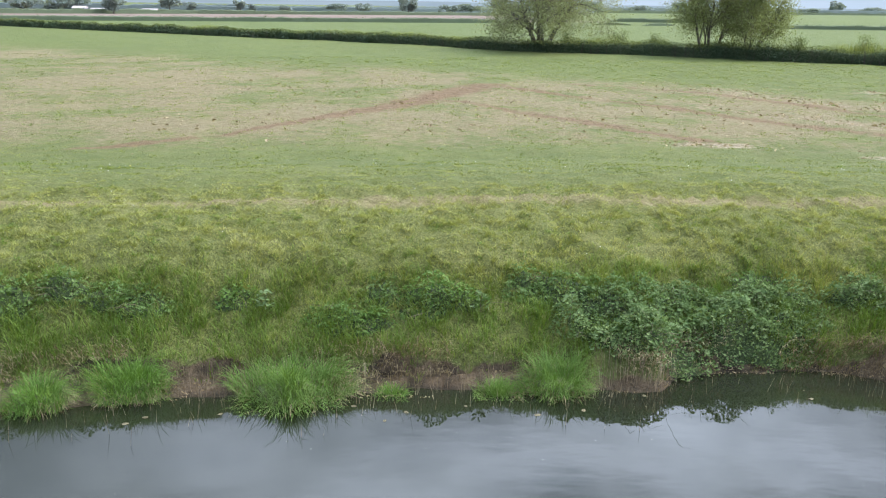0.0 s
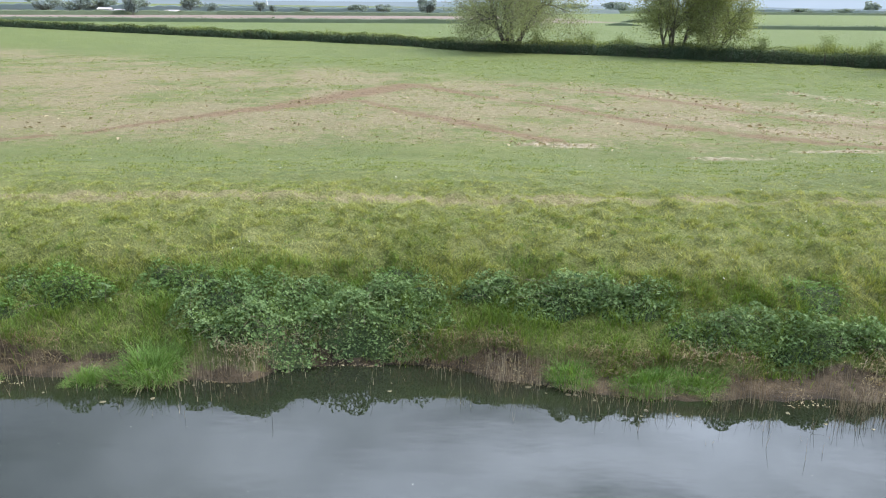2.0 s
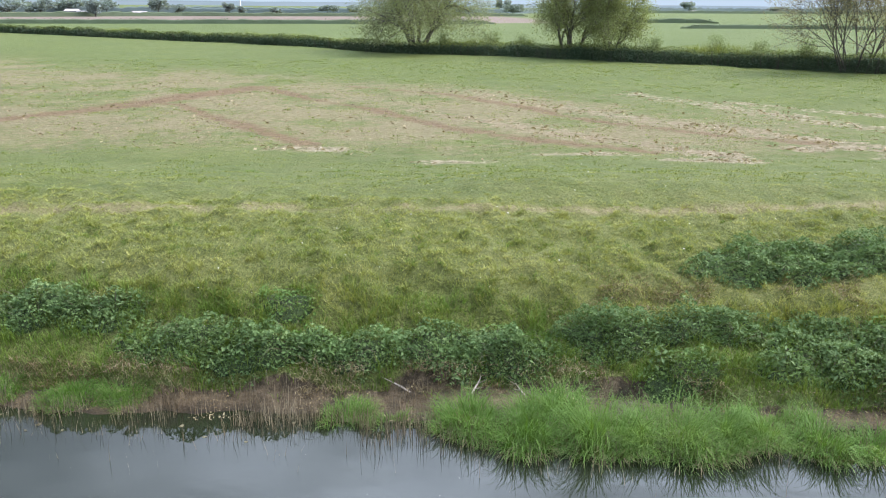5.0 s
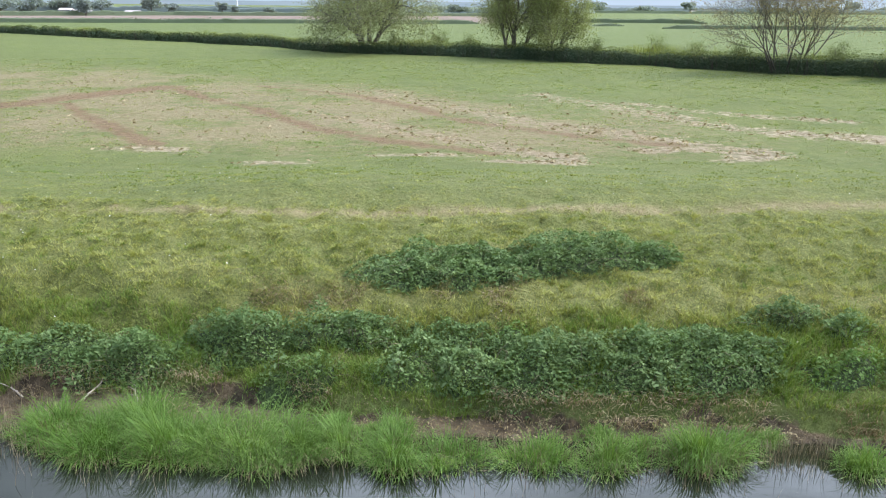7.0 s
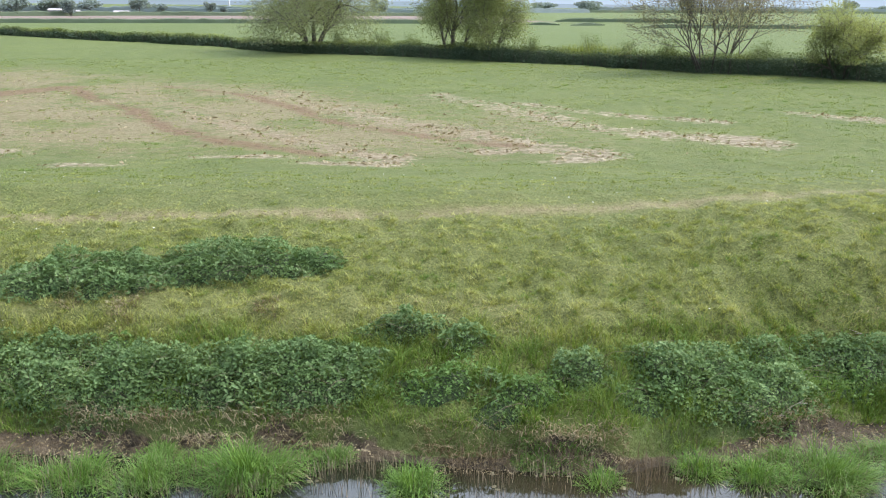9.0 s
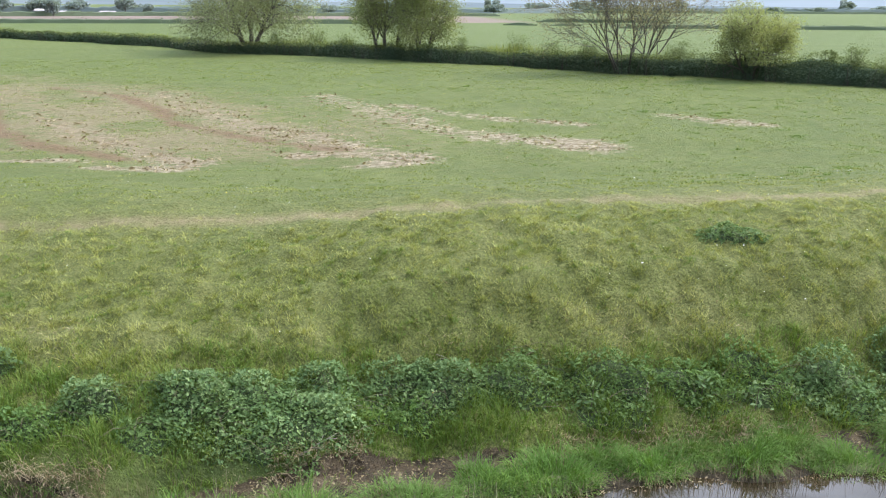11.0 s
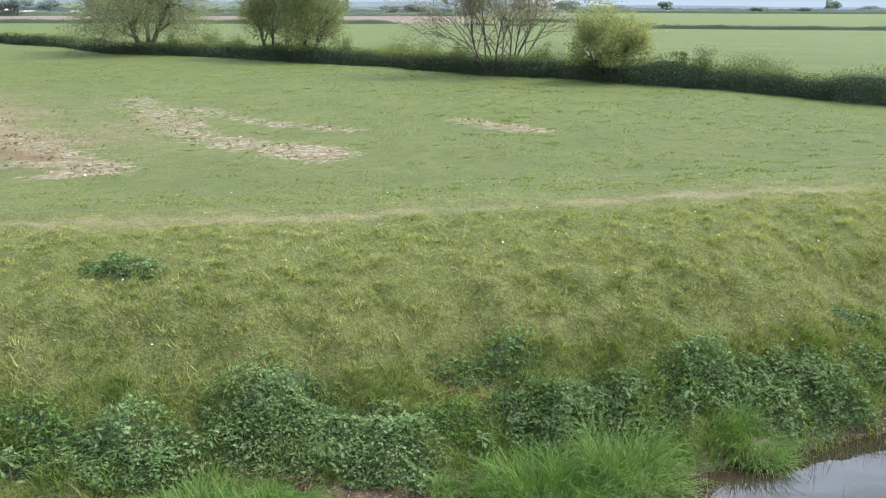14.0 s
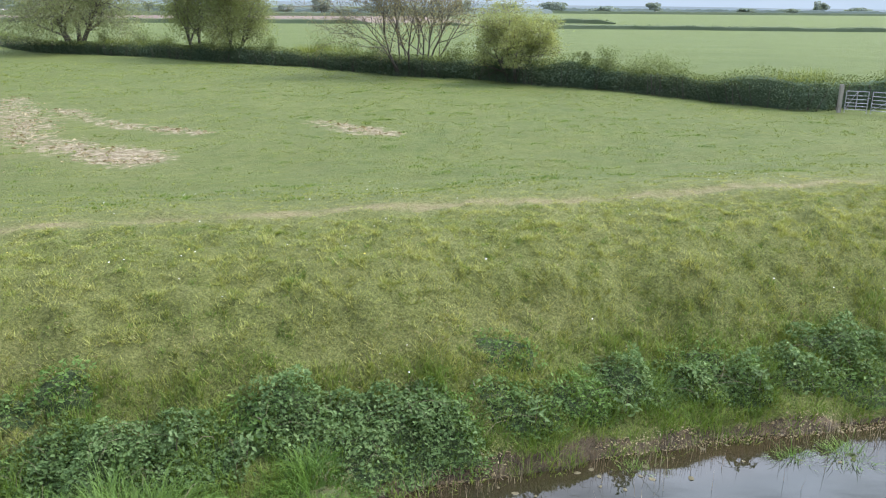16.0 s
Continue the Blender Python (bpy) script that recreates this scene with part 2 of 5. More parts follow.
def patchy(nt, name, noise_socket, spread=0.9, soft=0.12):
    """A cover's mask, torn up by noise so that it ends in clear-edged scraps."""
    a = attr_fac(nt, name)
    s = nt.nodes.new("ShaderNodeMath")
    s.operation = "MULTIPLY_ADD"
    nt.links.new(noise_socket, s.inputs[0])
    s.inputs[1].default_value = spread
    nt.links.new(a, s.inputs[2])
    r = nt.nodes.new("ShaderNodeMapRange")
    mid = 0.5 + spread / 2
    r.inputs["From Min"].default_value, r.inputs["From Max"].default_value = mid - soft, mid + soft
    nt.links.new(s.outputs[0], r.inputs["Value"])
    return math_node(nt, "MULTIPLY", r.outputs["Result"], math_node(nt, "MULTIPLY", a, 3.0))


def math_node(nt, op, a, b):
    m = nt.nodes.new("ShaderNodeMath")
    m.operation = op
    m.use_clamp = True
    for k, v in enumerate((a, b)):
        if isinstance(v, bpy.types.NodeSocket):
            nt.links.new(v, m.inputs[k])
        else:
            m.inputs[k].default_value = v
    return m.outputs[0]


def blank(name):
    m = bpy.data.materials.new(name)
    m.use_nodes = True
    return m, m.node_tree, m.node_tree.nodes["Principled BSDF"]


def leafy(name, a, b, c, glow=0.35, rough=0.55, patch=0.6, dry=None, spec=0.25, each=None):
    """Leaves and blades: three greens mixed leaf by leaf and place by place, with light passing through."""
    m, nt, p = blank(name)
    geo = nt.nodes.new("ShaderNodeNewGeometry")
    col = mix_rgb(nt, geo.outputs["Random Per Island"], a, b)
    col = mix_rgb(nt, noise_fac(nt, patch, 0.4, 0.62), col, c)
    if each:
        info = nt.nodes.new("ShaderNodeObjectInfo")
        col = mix_rgb(nt, info.outputs["Random"], col, mix_rgb(nt, 0.7, col, each))
    if dry:
        f = attr_fac(nt, "dry")
        j = math_node(nt, "ADD", math_node(nt, "MULTIPLY", geo.outputs["Random Per Island"], 0.5), 0.6)
        col = mix_rgb(nt, math_node(nt, "MULTIPLY", f, j), col, dry)
    nt.links.new(col, p.inputs["Base Color"])
    p.inputs["Roughness"].default_value = rough
    p.inputs["Specular IOR Level"].default_value = spec
    tr = nt.nodes.new("ShaderNodeBsdfTranslucent")
    nt.links.new(mix_rgb(nt, 1.0, col, (1.0, 0.95, 0.5), "MULTIPLY"), tr.inputs["Color"])
    mx = nt.nodes.new("ShaderNodeMixShader")
    mx.inputs["Fac"].default_value = glow
    nt.links.new(p.outputs["BSDF"], mx.inputs[1])
    nt.links.new(tr.outputs["BSDF"], mx.inputs[2])
    nt.links.new(mx.outputs["Shader"], nt.nodes["Material Output"].inputs["Surface"])
    return m


def rough_mat(name, a, b, scale=4.0, rough=0.85, bump=0.3, metal=0.0, grain=40.0):
    """Bark, soil, wood, painted metal: two tones at two scales, with relief."""
    m, nt, p = blank(name)
    col = mix_rgb(nt, noise_fac(nt, scale), a, b)
    g = noise_fac(nt, grain, 0.3, 0.7, 3.0)
    col = mix_rgb(nt, math_node(nt, "MULTIPLY", g, 0.35), col, tuple(0.6 * v for v in a))
    nt.links.new(col, p.inputs["Base Color"])
    p.inputs["Roughness"].default_value, p.inputs["Metallic"].default_value = rough, metal
    if bump:
        bn = nt.nodes.new("ShaderNodeBump")
        bn.inputs["Strength"].default_value, bn.inputs["Distance"].default_value = bump, 0.02
        nt.links.new(g, bn.inputs["Height"])
        nt.links.new(bn.outputs["Normal"], p.inputs["Normal"])
    return m


def ground_material():
    m, nt, p = blank("pasture")
    fine = noise_fac(nt, 6.0, 0.36, 0.66, 8.0, 0.75)
    mid = noise_fac(nt, 1.4, 0.38, 0.62, 7.0, 0.7)
    wide = noise_fac(nt, 0.22, 0.4, 0.6, 6.0, 0.6)
    streak = noise_fac(nt, 2.4, 0.46, 0.72, 8.0, 0.72, (0.5, 1.0, 1.0))
    col = mix_rgb(nt, mid, (0.079, 0.114, 0.025), (0.122, 0.150, 0.041))
    col = mix_rgb(nt, math_node(nt, "MULTIPLY", wide, 0.75), col, (0.078, 0.112, 0.030))
    col = mix_rgb(nt, math_node(nt, "MULTIPLY", fine, 0.55), col, (0.048, 0.070, 0.022))
    col = mix_rgb(nt, math_node(nt, "MULTIPLY", streak, 0.45), col, (0.148, 0.155, 0.050))
    # thatch and soil under the bank's taller growth, darkened for shade between tufts
    col = mix_rgb(nt, math_node(nt, "MULTIPLY", attr_fac(nt, "bank"), 0.95), col, mix_rgb(nt, noise_fac(nt, 22.0, 0.4, 0.6, 7.0, 0.8), (0.040, 0.058, 0.014), (0.168, 0.188, 0.052)))
    col = mix_rgb(nt, math_node(nt, "MULTIPLY", attr_fac(nt, "dry"), 0.5), col, mix_rgb(nt, noise_fac(nt, 13.0, 0.42, 0.58, 6.0, 0.75), (0.108, 0.112, 0.036), (0.250, 0.238, 0.100)))
    # straw, tracks, mud: broken up by finer noise
    brk = noise_fac(nt, 3.4, 0.36, 0.64, 8.0, 0.8)
    scrap = noise_fac(nt, 1.3, 0.32, 0.68, 9.0, 0.82)
    straw = math_node(nt, "MULTIPLY", patchy(nt, "straw", scrap, 1.6, 0.32), 0.85)
    scol = mix_rgb(nt, noise_fac(nt, 2.6, 0.42, 0.62, 8.0, 0.8), (0.120, 0.086, 0.050), (0.400, 0.340, 0.245))
    col = mix_rgb(nt, straw, col, scol)
    pcol = mix_rgb(nt, noise_fac(nt, 4.0, 0.4, 0.62, 7.0, 0.75), (0.150, 0.116, 0.062), (0.262, 0.212, 0.136))
    col = mix_rgb(nt, math_node(nt, "MULTIPLY", patchy(nt, "poor", scrap, 1.5, 0.45), 0.76), col, pcol)
    bcol = mix_rgb(nt, noise_fac(nt, 3.0, 0.3, 0.7), (0.110, 0.072, 0.038), (0.180, 0.125, 0.070))
    col = mix_rgb(nt, math_node(nt, "MULTIPLY", patchy(nt, "bare", scrap, 0.8, 0.3), 0.92), col, bcol)
    col = mix_rgb(nt, math_node(nt, "MULTIPLY", attr_fac(nt, "path"), math_node(nt, "ADD", math_node(nt, "MULTIPLY", brk, 0.7), 0.15)), col, (0.265, 0.210, 0.125))
    mcol = mix_rgb(nt, noise_fac(nt, 3.0, 0.4, 0.62, 8.0, 0.75), (0.036, 0.027, 0.016), (0.132, 0.098, 0.060))
    mcol = mix_rgb(nt, attr_fac(nt, "wet"), mcol, (0.022, 0.016, 0.010))
    col = mix_rgb(nt, patchy(nt, "mud", noise_fac(nt, 4.5, 0.3, 0.7, 6.0, 0.7), 0.4, 0.12), col, mcol)
    # fields beyond the hedge
    fcol = mix_rgb(nt, noise_fac(nt, 0.25, 0.3, 0.7, 5.0, 0.6, (0.3, 1, 1)), (0.074, 0.104, 0.030), (0.100, 0.128, 0.040))
    col = mix_rgb(nt, attr_fac(nt, "meadow"), col, fcol)
    tcol = mix_rgb(nt, noise_fac(nt, 0.03, 0.3, 0.7, 5.0, 0.6, (0.3, 1, 1)), (0.150, 0.112, 0.088), (0.190, 0.148, 0.120))
    col = mix_rgb(nt, attr_fac(nt, "tilled"), col, tcol)
    nt.links.new(col, p.inputs["Base Color"])
    wet = nt.nodes.new("ShaderNodeMapRange")
    wet.inputs["To Min"].default_value, wet.inputs["To Max"].default_value = 0.95, 0.5
    nt.links.new(attr_fac(nt, "mud"), wet.inputs["Value"])
    nt.links.new(wet.outputs["Result"], p.inputs["Roughness"])
    p.inputs["Specular IOR Level"].default_value = 0.2
    bn = nt.nodes.new("ShaderNodeBump")
    bn.inputs["Strength"].default_value, bn.inputs["Distance"].default_value = 0.9, 0.10
    nt.links.new(noise_fac(nt, 7.0, 0.2, 0.8, 6.0, 0.7), bn.inputs["Height"])
    nt.links.new(bn.outputs["Normal"], p.inputs["Normal"])
    return m


def water_material():
    """Still, turbid river water: a dark body under a smooth surface, with faint ripples and specks."""
    m, nt, p = blank("river_water")
    col = mix_rgb(nt, noise_fac(nt, 0.35, 0.35, 0.65, 5.0), (0.010, 0.014, 0.008), (0.016, 0.020, 0.012))
    col = mix_rgb(nt, attr_fac(nt, "shallow"), col, (0.036, 0.025, 0.014))
    speck = noise_fac(nt, 14.0, 0.74, 0.80, 2.0)
    col = mix_rgb(nt, math_node(nt, "MULTIPLY", speck, 0.5), col, (0.35, 0.36, 0.33))
    nt.links.new(col, p.inputs["Base Color"])
    p.inputs["Roughness"].default_value, p.inputs["IOR"].default_value = 0.03, 1.45
    bn = nt.nodes.new("ShaderNodeBump")
    bn.inputs["Strength"].default_value, bn.inputs["Distance"].default_value = 0.05, 0.05
    nt.links.new(noise_fac(nt, 1.4, 0.2, 0.8, 3.0, 0.5, (0.5, 1.0, 1.0)), bn.inputs["Height"])
    nt.links.new(bn.outputs["Normal"], p.inputs["Normal"])
    return m


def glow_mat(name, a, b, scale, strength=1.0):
    """The far backdrop alone: its haze is painted as a glowing colour."""
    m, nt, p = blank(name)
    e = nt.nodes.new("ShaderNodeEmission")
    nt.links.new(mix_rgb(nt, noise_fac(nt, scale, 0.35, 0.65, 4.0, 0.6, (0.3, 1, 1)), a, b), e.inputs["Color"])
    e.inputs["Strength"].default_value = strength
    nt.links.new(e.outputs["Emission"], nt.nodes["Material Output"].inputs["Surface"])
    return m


PASTURE, WATER = ground_material(), water_material()
GRASS = leafy("bank_grass", (0.082, 0.128, 0.025), (0.232, 0.282, 0.066), (0.148, 0.196, 0.042), 0.42, 0.65, 1.3, (0.405, 0.418, 0.160), 0.15)
LUSH = leafy("lush_grass", (0.060, 0.126, 0.020), (0.190, 0.284, 0.056), (0.100, 0.180, 0.030), 0.42, 0.6, 1.3, (0.320, 0.320, 0.095), 0.18)
SEDGE = leafy("sedge_blade", (0.048, 0.132, 0.018), (0.205, 0.335, 0.064), (0.096, 0.200, 0.032), 0.4, 0.5, 0.8, each=(0.135, 0.225, 0.055))
STRAW = leafy("dead_blade", (0.250, 0.200, 0.120), (0.460, 0.400, 0.270), (0.200, 0.155, 0.092), 0.3, 0.7, 0.8)
BRAMBLE = leafy("bramble_leaf", (0.052, 0.112, 0.038), (0.262, 0.365, 0.152), (0.122, 0.206, 0.072), 0.34, 0.6, 1.6, spec=0.2, each=(0.095, 0.160, 0.056))
NETTLE = leafy("nettle_leaf", (0.066, 0.155, 0.030), (0.180, 0.285, 0.070), (0.104, 0.205, 0.044), 0.4, 0.55, 1.1, each=(0.120, 0.190, 0.070))
REED = leafy("reed_stem", (0.080, 0.058, 0.036), (0.420, 0.360, 0.250), (0.160, 0.120, 0.075), 0.1, 0.7, 0.8)
DOCK = leafy("dock_leaf", (0.090, 0.150, 0.060), (0.165, 0.235, 0.105), (0.115, 0.180, 0.072), 0.3, 0.65, 2.0, spec=0.12)
# dark face and paler top: part growth, part light and shade in the colour
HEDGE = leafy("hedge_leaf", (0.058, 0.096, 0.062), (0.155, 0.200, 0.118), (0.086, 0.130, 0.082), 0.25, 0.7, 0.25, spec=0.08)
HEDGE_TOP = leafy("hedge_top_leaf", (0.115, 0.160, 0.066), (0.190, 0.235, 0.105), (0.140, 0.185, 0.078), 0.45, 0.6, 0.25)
WILLOW = leafy("willow_leaf", (0.205, 0.245, 0.140), (0.300, 0.335, 0.205), (0.245, 0.285, 0.175), 0.55, 0.55, 0.3)
ALDER = leafy("alder_leaf", (0.185, 0.225, 0.100), (0.290, 0.325, 0.160), (0.225, 0.270, 0.125), 0.55, 0.55, 0.3)
ASH = leafy("ash_bud", (0.230, 0.220, 0.130), (0.330, 0.300, 0.190), (0.270, 0.260, 0.160), 0.5, 0.55, 0.3)
GOLDEN = leafy("spring_leaf", (0.240, 0.285, 0.125), (0.350, 0.385, 0.185), (0.280, 0.325, 0.155), 0.55, 0.55, 0.3)
# far trees: aerial haze is put into this blue-grey leaf colour
HAZED_LEAF = leafy("hazed_leaf", (0.200, 0.255, 0.265), (0.250, 0.305, 0.310), (0.225, 0.280, 0.285), 0.4, 0.8, 0.1)
FARHEDGE = leafy("distant_hedge_leaf", (0.110, 0.150, 0.090), (0.150, 0.190, 0.115), (0.125, 0.165, 0.100), 0.3, 0.8, 0.1)
BARK = rough_mat("bark", (0.070, 0.060, 0.046), (0.135, 0.118, 0.092), 3.0)
STEM = rough_mat("bramble_stem", (0.085, 0.075, 0.040), (0.170, 0.140, 0.080), 6.0, 0.8, 0.1)
CLOD = rough_mat("trodden_soil", (0.095, 0.070, 0.042), (0.165, 0.122, 0.078), 5.0, 0.95, 0.1)
THICKET_SHADE = rough_mat("thicket_shade", (0.022, 0.040, 0.012), (0.070, 0.105, 0.030), 14.0, 0.95, 0.8)
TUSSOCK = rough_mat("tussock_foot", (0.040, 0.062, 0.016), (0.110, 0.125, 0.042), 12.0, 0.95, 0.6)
TWIG = rough_mat("dead_wood", (0.300, 0.255, 0.200), (0.420, 0.370, 0.310), 6.0)
GALV = rough_mat("galvanised_steel", (0.300, 0.310, 0.320), (0.430, 0.440, 0.450), 6.0, 0.45, 0.05, 0.6)
POST = rough_mat("weathered_post", (0.260, 0.235, 0.200), (0.360, 0.330, 0.285), 5.0)
WHITE = rough_mat("white_cladding", (0.560, 0.575, 0.590), (0.640, 0.645, 0.650), 0.3, 0.6, 0.0, 0.0, 2.0)
SHED = rough_mat("pale_cladding", (0.300, 0.310, 0.330), (0.370, 0.370, 0.380), 0.3, 0.7, 0.0, 0.0, 2.0)
ROOF = rough_mat("pale_roof", (0.380, 0.350, 0.340), (0.440, 0.400, 0.385), 0.3, 0.7, 0.0, 0.0, 2.0)
PETAL = rough_mat("white_petal", (0.800, 0.800, 0.760), (0.860, 0.850, 0.800), 20.0, 0.6, 0.0)
YELLOW = rough_mat("yellow_petal", (0.780, 0.620, 0.060), (0.840, 0.700, 0.090), 20.0, 0.6, 0.0)
PAD = leafy("floating_leaf", (0.110, 0.095, 0.050), (0.230, 0.220, 0.130), (0.080, 0.070, 0.035), 0.05, 0.5, 3.0)
# hills give off a pale blue that stands in for haze
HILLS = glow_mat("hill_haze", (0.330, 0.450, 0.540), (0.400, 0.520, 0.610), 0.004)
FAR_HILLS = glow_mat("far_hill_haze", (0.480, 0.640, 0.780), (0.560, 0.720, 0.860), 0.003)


# ---- mesh helpers ----
def link(name, V, F, material, parent=None, label="", attrs=None, smooth=False, stuff=False):
    """One mesh object out of arrays: places (n, 3) and faces (m, 3 or 4)."""
    V, F = np.asarray(V, np.float32), np.asarray(F, np.int32)
    me = bpy.data.meshes.new(name)
    k = F.shape[1]
    me.vertices.add(len(V))
    me.vertices.foreach_set("co", V.ravel())
    me.loops.add(F.size)
    me.loops.foreach_set("vertex_index", F.ravel())
    me.polygons.add(len(F))
    me.polygons.foreach_set("loop_start", np.arange(len(F), dtype=np.int32) * k)
    me.polygons.foreach_set("use_smooth", np.full(len(F), smooth))
    for key, values in (attrs or {}).items():
        me.attributes.new(key, "FLOAT", "POINT").data.foreach_set("value", np.asarray(values, np.float32))
    me.update(calc_edges=True)
    me.materials.append(material)
    ob = new(name, me)
    if parent is not None:
        ob.parent = parent
    if label:
        ob["label"] = label
    if stuff:
        ob["kind"] = "stuff"
    return ob


def part(name, bm, material, parent, label=""):
    """A bmesh as one mesh object under a thing or a part."""
    me = bpy.data.meshes.new(name)
    bm.to_mesh(me)
    bm.free()
    me.materials.append(material)
    ob = new(name, me)
    ob.parent = parent
    if label:
        ob["label"] = label
    return ob


def base(name, x, y, z=None, turn=0.0, **tags):
    """An Empty at a thing's foot."""
    ob = new(name)
    ob.matrix_basis = pose(x, y, float(ground_z(x, y)) if z is None else z, 0, 0, turn)
    return tagged(ob, **tags)


def blades(P, height, width, lean, droop, rng, segs=2, toward=None):
    """Grass blades as tapered, bending strips. P (n, 3) feet; the rest per blade or one number. Returns places and triangles."""
    n = len(P)
    a = rng.uniform(0, 2 * np.pi, n) if toward is None else toward
    b = a + np.pi / 2 + rng.normal(0, 0.5, n)
    h = np.broadcast_to(height, n)
    out = np.stack([np.cos(a), np.sin(a), np.zeros(n)], 1)
    side = np.stack([np.cos(b), np.sin(b), np.zeros(n)], 1)
    rows = []
    for k in range(segs):
        t = k / segs
        c = P + out * (lean * h * t ** 1.7)[:, None]
        c[:, 2] += h * (t - droop * t ** 2.4)
        w = side * (0.5 * np.broadcast_to(width, n) * (1 - 0.35 * t))[:, None]
        rows += [c - w, c + w]
    tip = P + out * (lean * h)[:, None]
    tip[:, 2] += h * (1 - droop)
    rows.append(tip)
    m = len(rows)
    V = np.stack(rows, 1).reshape(-1, 3)
    tri = []
    for k in range(segs - 1):
        tri += [(2 * k, 2 * k + 1, 2 * k + 2), (2 * k + 1, 2 * k + 3, 2 * k + 2)]
    tri.append((2 * segs - 2, 2 * segs - 1, 2 * segs))
    F = (np.arange(n)[:, None, None] * m + np.array(tri)[None]).reshape(-1, 3)
    return V, F, m


def leaves(P, size, rng, up=0.5, long=1.6, fold=0.15):
    """Leaves as folded lozenges of two triangles, turned at random, more or less facing up."""
    n = len(P)
    nrm = rng.normal(0, 1, (n, 3))
    nrm[:, 2] = np.abs(nrm[:, 2]) + up * 2
    nrm /= np.linalg.norm(nrm, axis=1)[:, None]
    d = rng.normal(0, 1, (n, 3))
    d -= nrm * (d * nrm).sum(1)[:, None]
    d /= np.linalg.norm(d, axis=1)[:, None]
    e = np.cross(nrm, d)
    s = np.broadcast_to(size, n)[:, None] * rng.uniform(0.7, 1.3, (n, 1))
    V = np.stack([P - d * s * long / 2, P - e * s / 2 + nrm * s * fold, P + d * s * long / 2, P + e * s / 2 + nrm * s * fold], 1).reshape(-1, 3)
    F = (np.arange(n)[:, None, None] * 4 + np.array([(0, 1, 2), (0, 2, 3)])[None]).reshape(-1, 3)
    return V, F


def tube(V, F, pts, radii, sides=5):
    """Adds a tapering tube along pts to the lists V and F (quads)."""
    rings = []
    for k, p in enumerate(pts):
        d = (pts[min(k + 1, len(pts) - 1)] - pts[max(k - 1, 0)]).normalized()
        u = d.orthogonal().normalized()
        v = d.cross(u)
        ring = []
        for j in range(sides):
            a = 2 * math.pi * j / sides
            ring.append(len(V))
            V.append(tuple(p + (u * math.cos(a) + v * math.sin(a)) * radii[k]))
        rings.append(ring)
    for r0, r1 in zip(rings, rings[1:]):
        for j in range(sides):
            F.append((r0[j], r0[(j + 1) % sides], r1[(j + 1) % sides], r1[j]))


def merge(parts):
    """Joins (V, F) pairs."""
    Vs, Fs, n = [], [], 0
    for V, F in parts:
        Vs.append(V)
        Fs.append(np.asarray(F) + n)
        n += len(V)
    return np.concatenate(Vs), np.concatenate(Fs)


# ---- ground and water ----
def grid_lines(stops):
    """Coordinates from stops of (start, step) up to the last start."""
    out = []
    for (a, step), (b, _) in zip(stops, stops[1:]):
        out += list(np.linspace(a, b, max(1, round((b - a) / step)), endpoint=False))
    return np.array(out + [stops[-1][0]])


def build_ground():
    xs = grid_lines([(-4500, 500), (-1000, 100), (-200, 12), (-60, 2), (-20, 0.6), (-13, 0.15), (72, 0.8), (110, 3), (200, 12), (400, 100), (1000, 500), (4500, 1)])
    ss = grid_lines([(-4000, 500), (-200, 40), (-40, 4), (-6, 1.0), (-2.5, 0.25), (-0.9, 0.11), (6.5, 0.22), (9, 0.5), (25, 0.9), (60, 2.2), (125, 5), (240, 12), (420, 60), (900, 200), (4900, 1)])
    X, S = np.meshgrid(xs, ss)
    f = ramp(S, -60, -25) * (1 - ramp(S, 70, 160))
    Y = S + shore(np.clip(X, -400, 400)) * f + 14.5 * (1 - f)
    Z = ground_z(X, Y)
    far = ramp(Y, 150, 260)
    Z = Z * (1 - far) + 1.1 * far
    V = np.stack([X, Y, Z], -1).reshape(-1, 3)
    nx, ny = len(xs), len(ss)
    i = (np.arange(ny - 1)[:, None] * nx + np.arange(nx - 1)[None]).ravel()
    F = np.stack([i, i + 1, i + nx + 1, i + nx], 1)
    x, y = V[:, 0], V[:, 1]
    s = y - shore(x)
    bare, straw, mud, path, poor = cover(x, y)
    beyond = ramp(y - hedge_y(x), 1.0, 3.0)
    tilled = ramp(y - np.interp(x, [-130, -65, 13, 60], [243, 266, 295, 330]), 0, 8) * (1 - ramp(y, 520, 600)) * (1 - ramp(x + 0.12 * y, 95, 115)) * ramp(y, 100, 200)
    attrs = dict(bare=bare * (1 - beyond), straw=straw * (1 - beyond), mud=mud, wet=(1 - ramp(V[:, 2] + 0.05 * vnoise(x, y, 0.6, 3), 0.0, 0.07)), path=path * (1 - beyond), poor=poor * (1 - beyond), dry=dryness(x, y) * (1 - ramp(s, 30, 70) * 0.5),
                 bank=ramp(s, 0.1, 0.5) * (1 - ramp(s, 3.5, 8.0)), meadow=beyond, tilled=tilled)
    ob = link("ground", V, F, PASTURE, attrs=attrs, smooth=True)
    return tagged(ob, "grazed green pasture with a grassy river embankment and worn tracks", "ground", kind="structure")


HEDGE_X = [-420, -130, -104, -66, -54, -38, -24.4, -16.7, -12.8, -3, 3, 9, 14, 19, 23, 30, 36, 43.8, 49.5, 54.2, 59.6, 63.6, 67.3, 70.7, 73.3, 75.8, 78.2]
